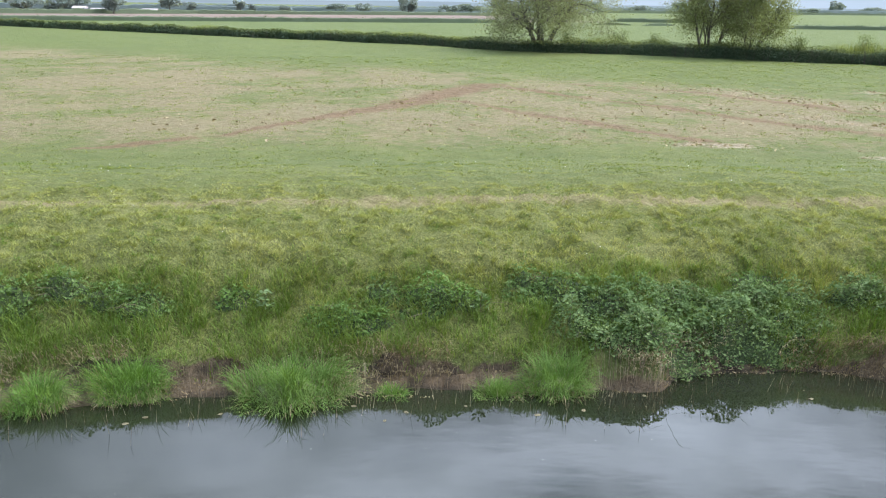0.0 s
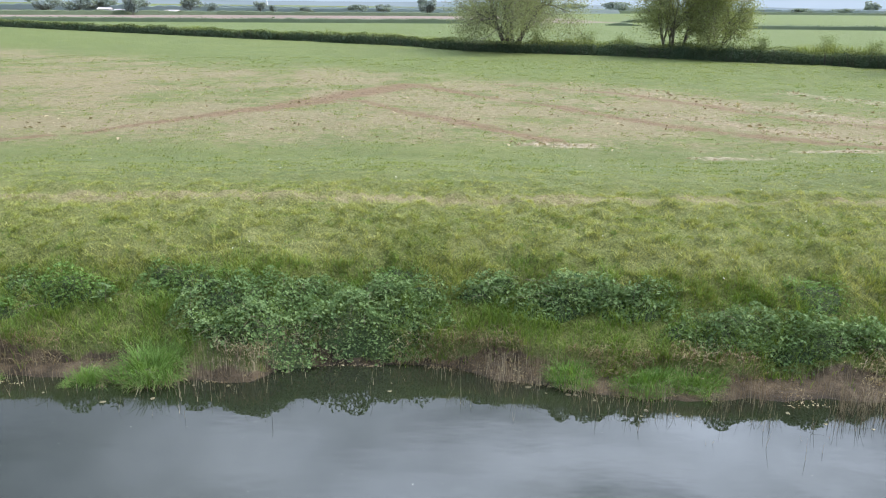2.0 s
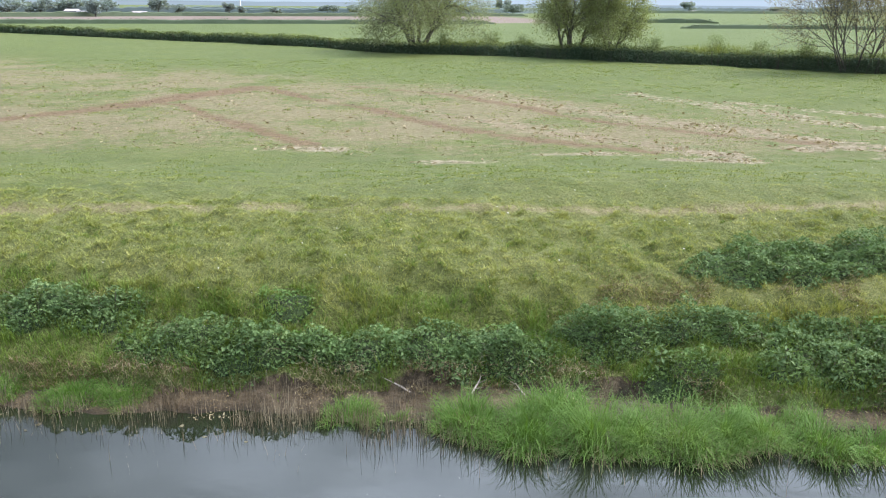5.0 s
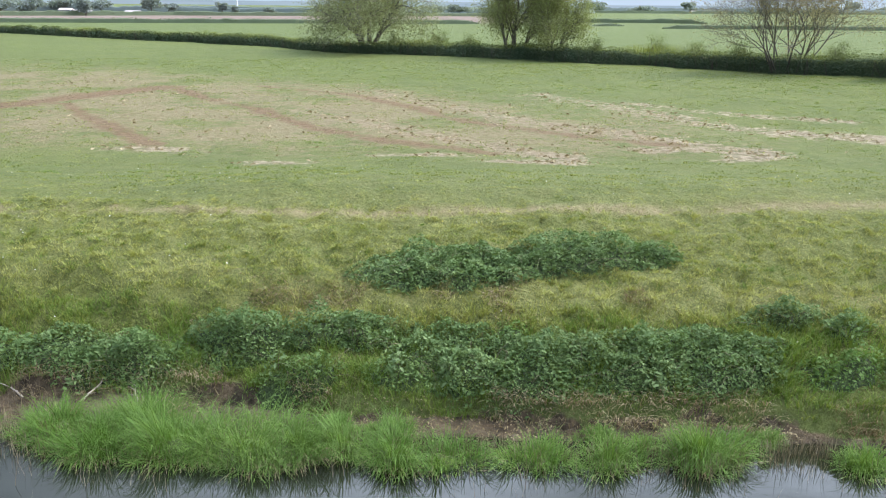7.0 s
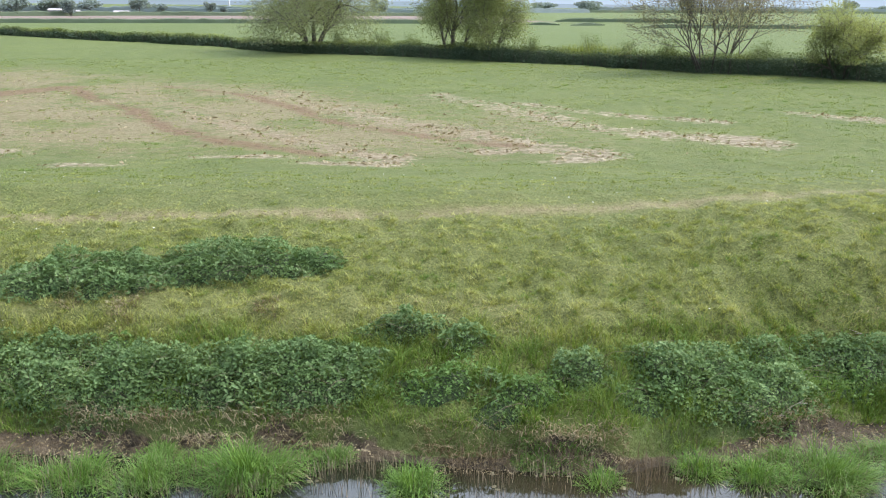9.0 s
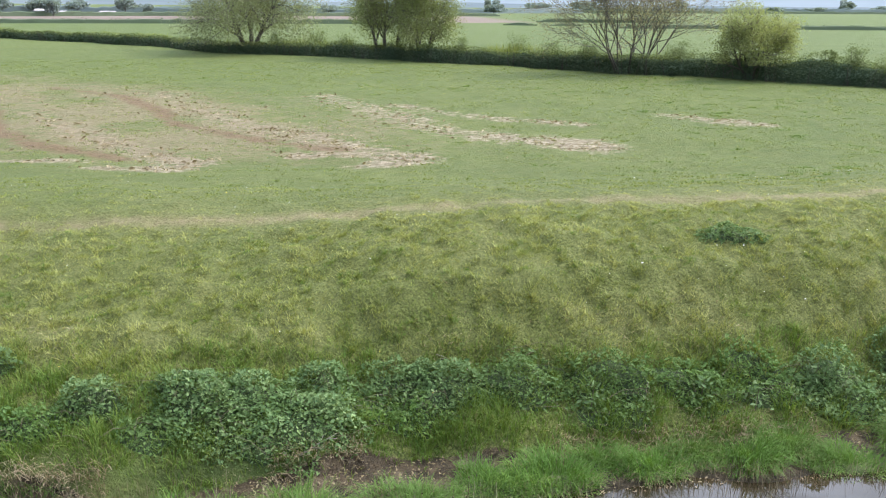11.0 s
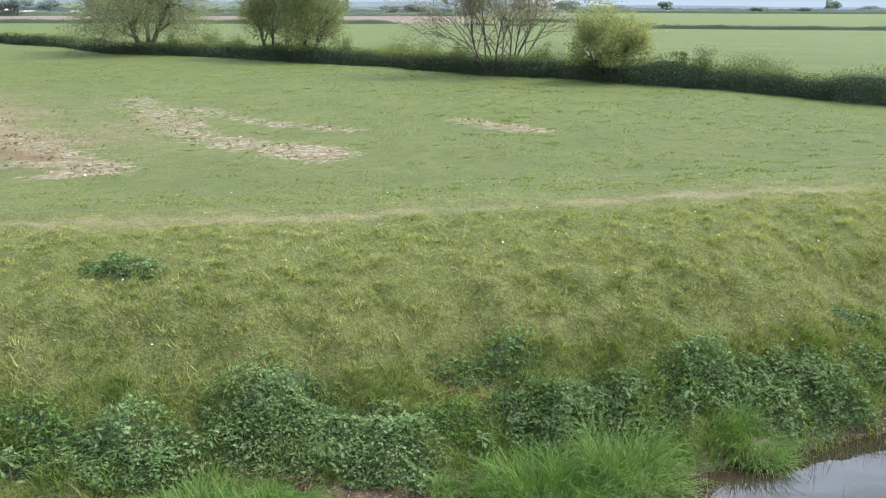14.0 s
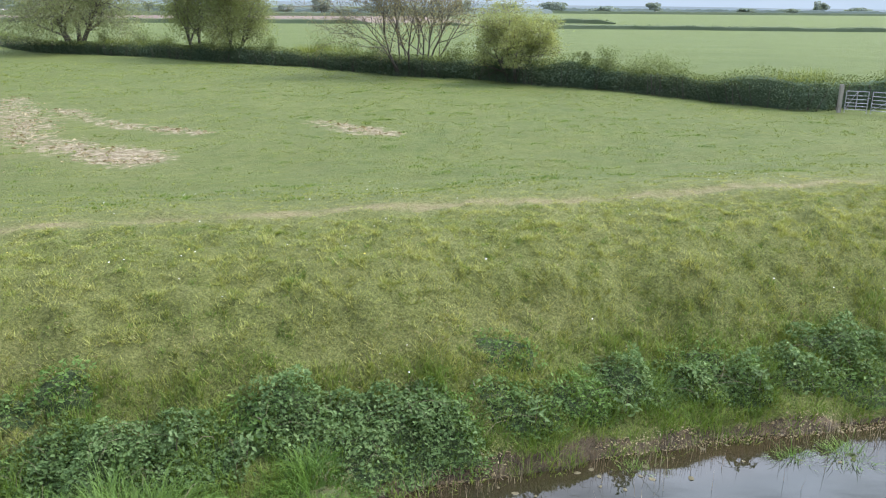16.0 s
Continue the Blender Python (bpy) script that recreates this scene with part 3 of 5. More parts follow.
HEDGE_Y = [390, 208, 189.5, 162, 154.5, 143.5, 134, 130.5, 126.5, 121, 113.5, 107.5, 105.5, 103.6, 102, 97.2, 94, 89.5, 83.2, 78.2, 73.8, 69.6, 66.8, 64.2, 60.9, 57.6, 55]


def hedge_y(x):
    return np.interp(x, HEDGE_X + [82, 140, 400], HEDGE_Y + [52.5, 20, -100])


build_ground()


def build_water():
    xs = grid_lines([(-600, 60), (-60, 10), (-14, 0.6), (72, 10), (120, 60), (600, 1)])
    ss = np.array([-30, -12, -5, -2.5, -1.6, -1.1, -0.7, -0.4, -0.1, 0.4, 3.0])
    X, S = np.meshgrid(xs, ss)
    Y = S + shore(np.clip(X, -400, 400))
    V = np.stack([X, Y, X * 0], -1).reshape(-1, 3)
    nx, ny = len(xs), len(ss)
    i = (np.arange(ny - 1)[:, None] * nx + np.arange(nx - 1)[None]).ravel()
    F = np.stack([i, i + 1, i + nx + 1, i + nx], 1)
    wob = (fnoise(V[:, 0], V[:, 1], 2.0, 77, 3) - 0.5) * 1.2
    shallow = ramp(S.ravel() - edge(V[:, 0]) + wob, -1.5, 0.1) * (0.04 + 0.9 * ramp(V[:, 0], 28, 40))
    return tagged(link("water", V, F, WATER, attrs=dict(shallow=shallow)), "still grey river water mirroring a cloudy sky", "river", kind="structure")


build_water()


# ---- far distance ----
def build_hills(name, dist, low, high, material, label):
    """A ridge across the whole distance."""
    V, F = [], []
    n = 160
    xs = np.linspace(-dist, dist, n)
    top = low + (high - low) * fnoise(xs, xs * 0 + dist, 1300, 4, 5) + 0.2 * high * fnoise(xs, xs * 0 + 9, 160, 6, 3)
    for k in range(n):
        y = dist - 0.00006 * xs[k] ** 2
        V += [(xs[k], y, -5), (xs[k], y + 10, top[k] * 0.6), (xs[k], y + 60, top[k])]
    for k in range(n - 1):
        for j in range(2):
            F.append((3 * k + j, 3 * k + 3 + j, 3 * k + 4 + j, 3 * k + 1 + j))
    return tagged(link(name, V, F, material), label, "hills", kind="structure")


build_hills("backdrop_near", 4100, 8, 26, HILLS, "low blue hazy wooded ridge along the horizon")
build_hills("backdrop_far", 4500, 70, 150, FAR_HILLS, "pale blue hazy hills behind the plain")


def far_hedge(pts, h, label, leaf=None, name="field_hedge", group="distant field hedges"):
    """A distant field hedge: rounded clumps of leaves along a line."""
    rng = np.random.default_rng(int(abs(pts[0][0] * 7 + pts[0][1])))
    P = []
    for (ax, ay), (bx, by) in zip(pts, pts[1:]):
        d = math.hypot(bx - ax, by - ay)
        n = int(d * 8)
        f = rng.uniform(0, 1, n)
        x, y = ax + f * (bx - ax), ay + f * (by - ay) + rng.normal(0, 0.6, n)
        end = np.minimum(np.hypot(x - pts[0][0], y - pts[0][1]), np.hypot(x - pts[-1][0], y - pts[-1][1]))
        top = (0.3 + 0.7 * ramp(end, 0, 5)) * h * (0.7 + 0.45 * fnoise(x, y, 14, 3, 3))
        P.append(np.stack([x, y, 1.1 + top * rng.uniform(0, 1, n) ** 0.7], 1))
    V, F = leaves(np.concatenate(P), 0.34, rng, 0.1, 1.3)
    CV, CF = [], []
    for (ax, ay), (bx, by) in zip(pts, pts[1:]):
        m = max(6, int(math.hypot(bx - ax, by - ay) / 2.0))
        f = np.linspace(0, 1, m)
        x, y = ax + f * (bx - ax), ay + f * (by - ay)
        end = np.minimum(np.hypot(x - pts[0][0], y - pts[0][1]), np.hypot(x - pts[-1][0], y - pts[-1][1]))
        t = (0.25 + 0.75 * ramp(end, 0, 5)) * 0.86 * h * (0.7 + 0.45 * fnoise(x, y, 14, 3, 3)) * (0.85 + 0.3 * vnoise(x, y, 2.5, 6))
        k0 = len(CV)
        for q in range(m):
            CV += [(x[q], y[q] - 0.7, 0.9), (x[q], y[q] - 0.45, 1.1 + t[q] * 0.85), (x[q], y[q], 1.1 + t[q]), (x[q], y[q] + 0.6, 0.9)]
        for q in range(m - 1):
            for j in range(3):
                CF.append((k0 + 4 * q + j, k0 + 4 * q + 4 + j, k0 + 4 * q + 5 + j, k0 + 4 * q + 1 + j))
    x0, y0 = pts[0]
    root = base(name, x0, y0, 1.1, label=label, category="hedge" if name == "field_hedge" else "trees", group=group)
    link("foliage", V - np.array([x0, y0, 1.1]), F, leaf or FARHEDGE, root, stuff=True)
    link("core", np.array(CV) - np.array([x0, y0, 1.1]), CF, leaf or FARHEDGE, root)
    return root


far_hedge([(-175, 215), (-123, 239), (-64, 262), (1, 284), (30, 296)], 1.7, "long low dark green hedge across distant flat fields")
far_hedge([(-200, 330), (-120, 420), (-60, 455), (60, 540)], 2.4, "thin dark hedge at the far edge of a ploughed field")
far_hedge([(52, 286), (63, 283)], 1.3, "short dark clipped hedge piece on distant green field")
far_hedge([(66, 279), (78, 285)], 1.3, "short dark clipped hedge piece on distant green field")
far_hedge([(68, 350), (110, 350), (122, 345)], 2.0, "dark hedge strip between two distant green meadows")
far_hedge([(84, 256), (112, 262), (150, 262), (205, 268), (260, 275)], 1.5, "long dark hedge across a distant green meadow")
far_hedge([(120, 900), (420, 1080), (760, 1300), (1100, 1350)], 3.5, "faint far hedge line below the hazy hills")


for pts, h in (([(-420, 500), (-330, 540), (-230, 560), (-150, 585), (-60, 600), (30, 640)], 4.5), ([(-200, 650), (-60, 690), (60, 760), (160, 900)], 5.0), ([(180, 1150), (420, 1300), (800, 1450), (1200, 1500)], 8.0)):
    far_hedge(pts, h, "low hazy grey-green belt of trees far off", HAZED_LEAF, "tree_belt", "distant tree belts")


def far_tree(x, y, h, w, seed):
    """A distant round-headed tree on the plain."""
    rng = np.random.default_rng(seed)
    root = base("distant_tree", x, y, 1.1, label="hazy grey-green round tree far off on the plain", category="tree", group="distant trees")
    V, F = [], []
    tube(V, F, [Vector((0, 0, -0.2)), Vector((0.1, 0, h * 0.3)), Vector((0, 0.1, h * 0.6))], [0.35, 0.28, 0.12], 6)
    link("trunk", V, F, BARK, root)
    pts = []
    for k in range(9):
        c = np.array([rng.uniform(-0.32, 0.32) * w, rng.uniform(-0.32, 0.32) * w, h * rng.uniform(0.3, 0.82)])
        q = rng.normal(0, 1, (120, 3))
        q /= np.linalg.norm(q, axis=1)[:, None]
        pts.append(c + q * np.array([0.24 * w, 0.24 * w, 0.2 * h]) * rng.uniform(0.55, 1.05, (120, 1)))
    P = np.concatenate(pts)
    P = P[P[:, 2] > 0.1]
    V, F = leaves(P, 0.055 * (w + h) * 0.8, rng, 0.2, 1.2)
    link("crown", V, F, HAZED_LEAF, root, stuff=True)
    return root


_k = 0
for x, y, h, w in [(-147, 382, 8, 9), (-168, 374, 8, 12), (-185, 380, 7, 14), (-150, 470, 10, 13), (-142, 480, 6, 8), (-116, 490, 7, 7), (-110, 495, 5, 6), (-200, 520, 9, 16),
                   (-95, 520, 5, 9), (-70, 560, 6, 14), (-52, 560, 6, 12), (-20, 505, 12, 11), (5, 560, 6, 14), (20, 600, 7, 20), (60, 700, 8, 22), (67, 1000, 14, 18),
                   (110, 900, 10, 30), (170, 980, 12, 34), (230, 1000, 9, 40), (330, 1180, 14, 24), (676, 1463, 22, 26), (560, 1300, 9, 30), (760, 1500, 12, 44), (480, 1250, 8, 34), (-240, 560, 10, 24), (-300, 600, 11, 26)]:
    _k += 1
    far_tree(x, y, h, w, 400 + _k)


def far_shed(x, y, length, depth, h, label):
    root = base("farm_building", x, y, 1.1, label=label, category="building", group="distant farm buildings")
    bm = bmesh.new()
    bmesh.ops.create_cube(bm, size=1)
    bmesh.ops.scale(bm, vec=(length, depth, h), verts=bm.verts)
    bmesh.ops.translate(bm, vec=(0, 0, h / 2 - 0.2), verts=bm.verts)
    part("wall", bm, SHED, root)
    bm = bmesh.new()
    a = [(-length / 2 - .4, -depth / 2 - .4, h - .2), (length / 2 + .4, -depth / 2 - .4, h - .2), (length / 2 + .4, depth / 2 + .4, h - .2), (-length / 2 - .4, depth / 2 + .4, h - .2),
         (-length / 2 - .4, 0, h + depth * .18), (length / 2 + .4, 0, h + depth * .18)]
    v = [bm.verts.new(p) for p in a]
    for f in ((0, 1, 5, 4), (2, 3, 4, 5), (0, 4, 3), (1, 2, 5), (3, 2, 1, 0)):
        bm.faces.new([v[i] for i in f])
    part("roof", bm, ROOF, root)
    return root


far_shed(-190, 474, 9, 4, 1.0, "long low pale grey farm shed with pale roof far off")
far_shed(-165, 482, 8, 4, 1.0, "low pale grey farm shed with pale roof far off")
far_shed(-160, 690, 13, 4, 1.0, "low pale sheds at the foot of a white mast")
far_shed(-212, 500, 7, 5, 1.6, "distant farm building with a reddish pale roof")
far_shed(330, 1150, 10, 6, 1.8, "small pale farm building far off on the plain")


def build_mast():
    root = base("white_mast", -159, 680, 1.1, label="slender white tapering mast far off on the plain", category="tower")
    V, F = [], []
    tube(V, F, [Vector((0, 0, -.3)), Vector((0, 0, 2)), Vector((0, 0, 9)), Vector((0, 0, 20))], [1.5, 0.95, 0.6, 0.45], 10)
    link("shaft", V, F, WHITE, root)
    V, F = [], []
    tube(V, F, [Vector((0, 0, -.3)), Vector((0, 0, 0.8))], [2.4, 2.2], 10)
    link("plinth", V, F, WHITE, root)
    return root


build_mast()


# ---- hedge and trees along the field's far side ----
def hedge_line(x):
    """The hedge's own line, which runs on behind the gates."""
    return np.interp(x, HEDGE_X + [80.4, 82.0, 92.0], HEDGE_Y + [55.2, 56.2, 55.6])


def build_hedge():
    """The field hedge, in sections: a dark face, a paler ragged top, and stems low down."""
    rng = np.random.default_rng(11)
    stops = [-330, -200, -130, -85, -57, -34.6, -18, -2.9, 6, 14, 21, 28, 34, 40, 46.5, 53.5, 60, 66.6, 71, 75.7, 80.3, 85.0, 91.0]
    for a, b in zip(stops, stops[1:]):
        ya, yb = float(hedge_line(a)), float(hedge_line(b))
        length = math.hypot(b - a, yb - ya)
        far = min(1.0, max(0.0, (math.hypot((a + b) / 2 - 40, (ya + yb) / 2 - 5) - 60) / 90))
        size = 0.072 + 0.11 * far
        n = int(length * (540 - 320 * far) * (1 + 0.35 * float(ramp(a, 25, 45))))
        f = rng.uniform(0, 1, n)
        x = a + f * (b - a)
        y = hedge_line(x)
        top = np.interp(x, [-130, -30, 10, 30, 46, 60, 74, 80], [1.6, 1.6, 1.5, 1.8, 1.75, 2.0, 2.0, 2.2]) * (0.65 + 0.7 * fnoise(x, x * 0 + 1.7, 3.2, 14, 4))
        v = rng.uniform(0, 1, n) ** 0.75
        deep = rng.uniform(0, 1, n)
        bulge = 0.6 * (fnoise(x, v * 3, 1.1, 15, 3) - 0.5) * 2
        y = y + 0.5 + bulge + 0.45 * v + deep * deep * 1.1 * (0.5 + 1.2 * v)
        P = np.stack([x, y, v * top], 1)
        P[:, 2] += ground_z(x, hedge_line(x)) - 0.1
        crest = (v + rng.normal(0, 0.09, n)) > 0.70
        m = max(3, int(length / 0.6))
        cx = np.linspace(a, b, m)
        cy, cz = hedge_line(cx), ground_z(cx, hedge_line(cx))
        ct = 0.72 * np.interp(cx, [-130, -30, 10, 30, 46, 60, 74, 80], [1.6, 1.6, 1.5, 1.8, 1.75, 2.0, 2.0, 2.2]) * (0.65 + 0.7 * fnoise(cx, cx * 0 + 1.7, 3.2, 14, 4))
        cb = 0.3 * (vnoise(cx, cx * 0, 0.9, 44) - 0.5)
        CV = np.stack([np.stack([cx, cy + 1.35 + cb, cz - 0.15], 1), np.stack([cx, cy + 1.5 + cb, cz + 0.5 * ct], 1), np.stack([cx, cy + 1.75 + cb, cz + 0.9 * ct], 1),
                       np.stack([cx, cy + 2.05, cz + ct], 1), np.stack([cx, cy + 2.5, cz + 0.7 * ct], 1), np.stack([cx, cy + 2.7, cz - 0.15], 1)], 1).reshape(-1, 3)
        CF = [(6 * q + j, 6 * q + 6 + j, 6 * q + 7 + j, 6 * q + 1 + j) for q in range(m - 1) for j in range(5)]
        root = base("hedge", a, ya, label="dense dark green unclipped field hedge with a ragged paler top", category="hedge", group="field hedge sections")
        o = np.array(root.matrix_basis.translation)
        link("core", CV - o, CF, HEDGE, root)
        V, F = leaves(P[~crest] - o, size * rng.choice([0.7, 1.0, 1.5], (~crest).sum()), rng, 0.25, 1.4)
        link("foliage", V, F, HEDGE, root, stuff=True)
        # pale fringe, with the lit top put into its leaf colour
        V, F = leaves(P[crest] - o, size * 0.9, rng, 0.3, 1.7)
        link("top_fringe", V, F, HEDGE_TOP, root, "paler top growth, partly light put into its colour", stuff=True)
        SV, SF = [], []
        for k in range(int(length * (1.6 - far))):
            sx = float(rng.uniform(a, b))
            sy = float(hedge_line(sx)) + 0.45 + float(rng.uniform(0, 0.6))
            sz = float(ground_z(sx, sy))
            p = Vector((sx, sy, sz - 0.1)) - Vector(o)
            lean = Vector((float(rng.normal(0, 0.2)), float(rng.normal(0, 0.2)), 1.0))
            tube(SV, SF, [p, p + lean * 0.7, p + lean * 1.5], [0.035, 0.025, 0.012], 4)
        if SV:
            link("stem_thicket", SV, SF, BARK, root, stuff=True)


build_hedge()


def build_rank_grass():
    """Tall pale grass and reeds behind the hedge."""
    rng = np.random.default_rng(12)
    n = 30000
    x = rng.uniform(-60, 91, n)
    y = hedge_line(x) + 1.9 + rng.uniform(0, 1, n) ** 1.5 * 3
    keep = fnoise(x, y, 4, 16, 3) > 0.42
    x, y = x[keep], y[keep]
    P = np.stack([x, y, ground_z(x, y)], 1)
    h = np.interp(x, [-40, 0, 40, 60, 80, 100], [1.6, 1.7, 1.9, 2.1, 1.9, 1.6]) * rng.uniform(0.65, 1.12, len(x)) * (0.7 + 0.6 * vnoise(x, y, 5, 18))
    V, F, m = blades(P, h, 0.05, rng.uniform(0.03, 0.25, len(x)), 0.08, rng, 2)
    d = np.repeat(np.clip(rng.normal(0.22, 0.2, len(x)), 0, 1), m)
    tagged(link("rank_grass", V, F, GRASS, attrs=dict(dry=d)), "tall pale yellow-green rank grass behind the hedge", "grass", kind="stuff")


build_rank_grass()


def grow(rnd, p, d, length, r, depth, most, limbs, tips, spread, lift, kids):
    """One branch with its children; limbs takes (points, radii), tips takes leaf places."""
    pts, rad = [p.copy()], [r]
    steps = 5 if depth < 2 else 3
    for k in range(steps):
        d = (d + Vector((rnd.gauss(0, 0.12), rnd.gauss(0, 0.12), rnd.gauss(0, 0.08) + lift * 0.12))).normalized()
        p = p + d * (length / steps)
        pts.append(p.copy())
        rad.append(r * (1 - 0.72 * (k + 1) / steps))
        if depth >= most - 1:
            tips.append((p.copy(), length))
    limbs.append((depth, pts, rad))
    if depth >= most:
        return
    for k in range(kids[depth]):
        f = 0.3 + 0.7 * (k + rnd.uniform(0.2, 0.9)) / kids[depth]
        i = min(int(f * steps), steps - 1)
        q = pts[i].lerp(pts[i + 1], f * steps - i)
        u = d.orthogonal().normalized()
        u.rotate(Matrix.Rotation(rnd.uniform(0, 2 * math.pi), 3, d))
        nd = (d + u * spread * rnd.uniform(0.6, 1.3)).normalized()
        grow(rnd, q, nd, length * rnd.uniform(0.5, 0.74), rad[i] * 0.62, depth + 1, most, limbs, tips, spread, lift, kids)


def tree(x, y, stems, height, spread, lift, kids, leaf, per_tip, leaf_size, scatter, seed, label, name="tree", trunk_r=0.22, fan=0.45, out=0.6, squeeze=1.0, weep=0.0):
    """A broad tree of one or more stems with limbs, twigs and a crown of single leaves."""
    rnd, rng = random.Random(seed), np.random.default_rng(seed)
    root = base(name, x, y, label=label, category="tree", group="hedgerow trees")
    limbs, tips = [], []
    for k in range(stems):
        a = 2 * math.pi * (k + rnd.uniform(-0.3, 0.3)) / stems
        lean = fan * rnd.uniform(0.5, 1.2) if stems > 1 else 0.05
        d = Vector((math.cos(a) * lean, math.sin(a) * lean * 0.7, 1)).normalized()
        grow(rnd, Vector((math.cos(a) * out * (stems > 1), math.sin(a) * 0.4 * (stems > 1), -0.15)), d, height * rnd.uniform(0.5, 0.66), trunk_r * rnd.uniform(0.75, 1.1), 0, len(kids), limbs, tips, spread, lift, kids)
    slim = Matrix.Diagonal((squeeze, squeeze, 1))
    limbs = [(depth, [slim @ p for p in pts], rad) for depth, pts, rad in limbs]
    tips = [(slim @ p, length) for p, length in tips]
    V2, F2 = [], []
    for depth, pts, rad in limbs:
        if depth == 0:
            V, F = [], []
            tube(V, F, pts, rad, 8)
            link("trunk", V, F, BARK, root)
        else:
            tube(V2, F2, pts, [max(q, 0.012) for q in rad], 5 if depth == 1 else 3)
    link("branchwork", V2, F2, BARK, root, stuff=True)
    c = np.array([tuple(p) for p, _ in tips])
    P = np.repeat(c, per_tip, 0) + rng.normal(0, scatter, (len(c) * per_tip, 3))
    P[:, 2] -= weep * rng.exponential(1.0, len(P))
    keep = P[:, 2] > 1.2
    V, F = leaves(P[keep], leaf_size, rng, 0.1, 1.9)
    link("crown", V, F, leaf, root, stuff=True)
    return root


tree(13.0, 109.4, 4, 12.5, 0.9, 0.0, (8, 6, 4), WILLOW, 21, 0.11, 0.85, 5, "large spreading grey-green willow in fresh leaf behind the hedge", "willow_tree", 0.34, 0.6, 0.5, 0.86, 1.0)
tree(31.4, 99.2, 4, 10.0, 0.85, 0.15, (7, 6, 4), ALDER, 11, 0.10, 0.6, 8, "many-stemmed tree in yellow-green spring leaf behind the hedge", "alder_tree", 0.2, 0.3, 1.0, 0.72, 0.5)
tree(35.4, 97.0, 3, 9.5, 0.85, 0.15, (7, 6, 4), ALDER, 11, 0.10, 0.6, 9, "slender yellow-green tree in young leaf behind the hedge", "alder_tree", 0.18, 0.25, 0.8, 0.7, 0.5)
tree(55.2, 79.4, 11, 10.5, 0.72, 0.3, (6, 5, 4), ASH, 4, 0.08, 0.45, 12, "many-stemmed sparsely leafed tree with bare spreading branches", "ash_tree", 0.10, 0.5, 1.1)
tree(63.6, 71.4, 4, 5.3, 0.95, 0.2, (7, 6, 4), GOLDEN, 8, 0.085, 0.26, 14, "dense rounded yellow-green willow bush standing in the hedge", "willow_bush", 0.14, 0.5, 0.5)


def shrub(x, y, h, w, seed, leaf=None, label="low rounded green shrub growing behind the hedge"):
    rng = np.random.default_rng(seed)
    root = base("shrub", x, y, label=label, category="shrub", group="hedgerow shrubs")
    SV, SF, pts = [], [], []
    for k in range(9):
        a, r = rng.uniform(0, 6.28), rng.uniform(0.1, 0.5) * w
        tip = Vector((math.cos(a) * r, math.sin(a) * r, h * float(rng.uniform(0.55, 1.0))))
        tube(SV, SF, [Vector((0, 0, -0.1)), tip * 0.5 + Vector((0, 0, 0.1 * h)), tip], [0.04, 0.025, 0.008], 4)
        for f in (0.45, 0.7, 1.0):
            pts.append(np.array(tip * f) + rng.normal(0, 0.13 * w, (170, 3)) * np.array([1, 1, 0.7]))
    link("stem_thicket", SV, SF, BARK, root, stuff=True)
    P = np.concatenate(pts)
    P = P[P[:, 2] > 0.05]
    V, F = leaves(P, 0.062, rng, 0.2, 1.5)
    link("foliage", V, F, leaf or HEDGE_TOP, root, stuff=True)


for k, (x, y, h, w) in enumerate([(16.8, 109.5, 2.4, 2.4), (22.4, 106.0, 2.6, 3.0), (26.4, 103.0, 2.5, 2.4), (40.0, 94.5, 2.6, 2.2), (45.8, 91.5, 2.7, 2.8), (49.0, 87.5, 2.4, 2.4), (52.0, 83.5, 2.6, 2.4), (59.0, 77.2, 2.5, 2.6), (68.2, 68.4, 2.7, 0.9), (69.8, 67.6, 2.7, 2.2), (71.8, 66.2, 2.2, 2.8), (73.4, 64.6, 2.0, 2.8)]):
    shrub(x, y, h, w, 60 + k)


# ---- gate at the field's corner ----
def build_gate(x, y, turn, length):
    root = base("metal_gate", x, y, turn=turn, label="galvanised tubular steel field gate standing by the hedge", category="gate", group="field gates")
    h = 1.2

    def bar(name, a, b, r):
        V, F = [], []
        tube(V, F, [Vector(a), Vector(b)], [r, r], 8)
        link(name, V, F, GALV, root)
    for zz in (0.2, 0.38, 0.56, 0.76, 0.97, h):
        bar("rail", (0.04, 0, zz), (length - 0.04, 0, zz), 0.022)
    for xx in (0.04, length * 0.5, length - 0.04):
        bar("upright", (xx, 0, 0.0 if xx != length * 0.5 else 0.2), (xx, 0, h + 0.02), 0.026)
    bar("latch", (length - 0.1, 0.04, 0.85), (length + 0.08, 0.04, 0.85), 0.015)
    bar("brace", (0.06, 0.03, 0.2), (length * 0.5, 0.03, h), 0.018)
    return root


def build_post(x, y, h=1.55):
    root = base("gate_post", x, y, label="weathered grey wooden gate post beside the metal gate", category="post", group="gate posts")
    bm = bmesh.new()
    bmesh.ops.create_cube(bm, size=1)
    bmesh.ops.scale(bm, vec=(0.2, 0.2, h + 0.3), verts=bm.verts)
    bmesh.ops.translate(bm, vec=(0, 0, h / 2 - 0.15), verts=bm.verts)
    bmesh.ops.bevel(bm, geom=list(bm.edges), offset=0.025, segments=2, affect="EDGES")
    part("shaft", bm, POST, root)


build_post(80.55, 54.85)
build_gate(80.75, 54.72, -24, 1.2)
build_gate(81.95, 54.15, -50, 3.4)
build_post(84.25, 51.4)


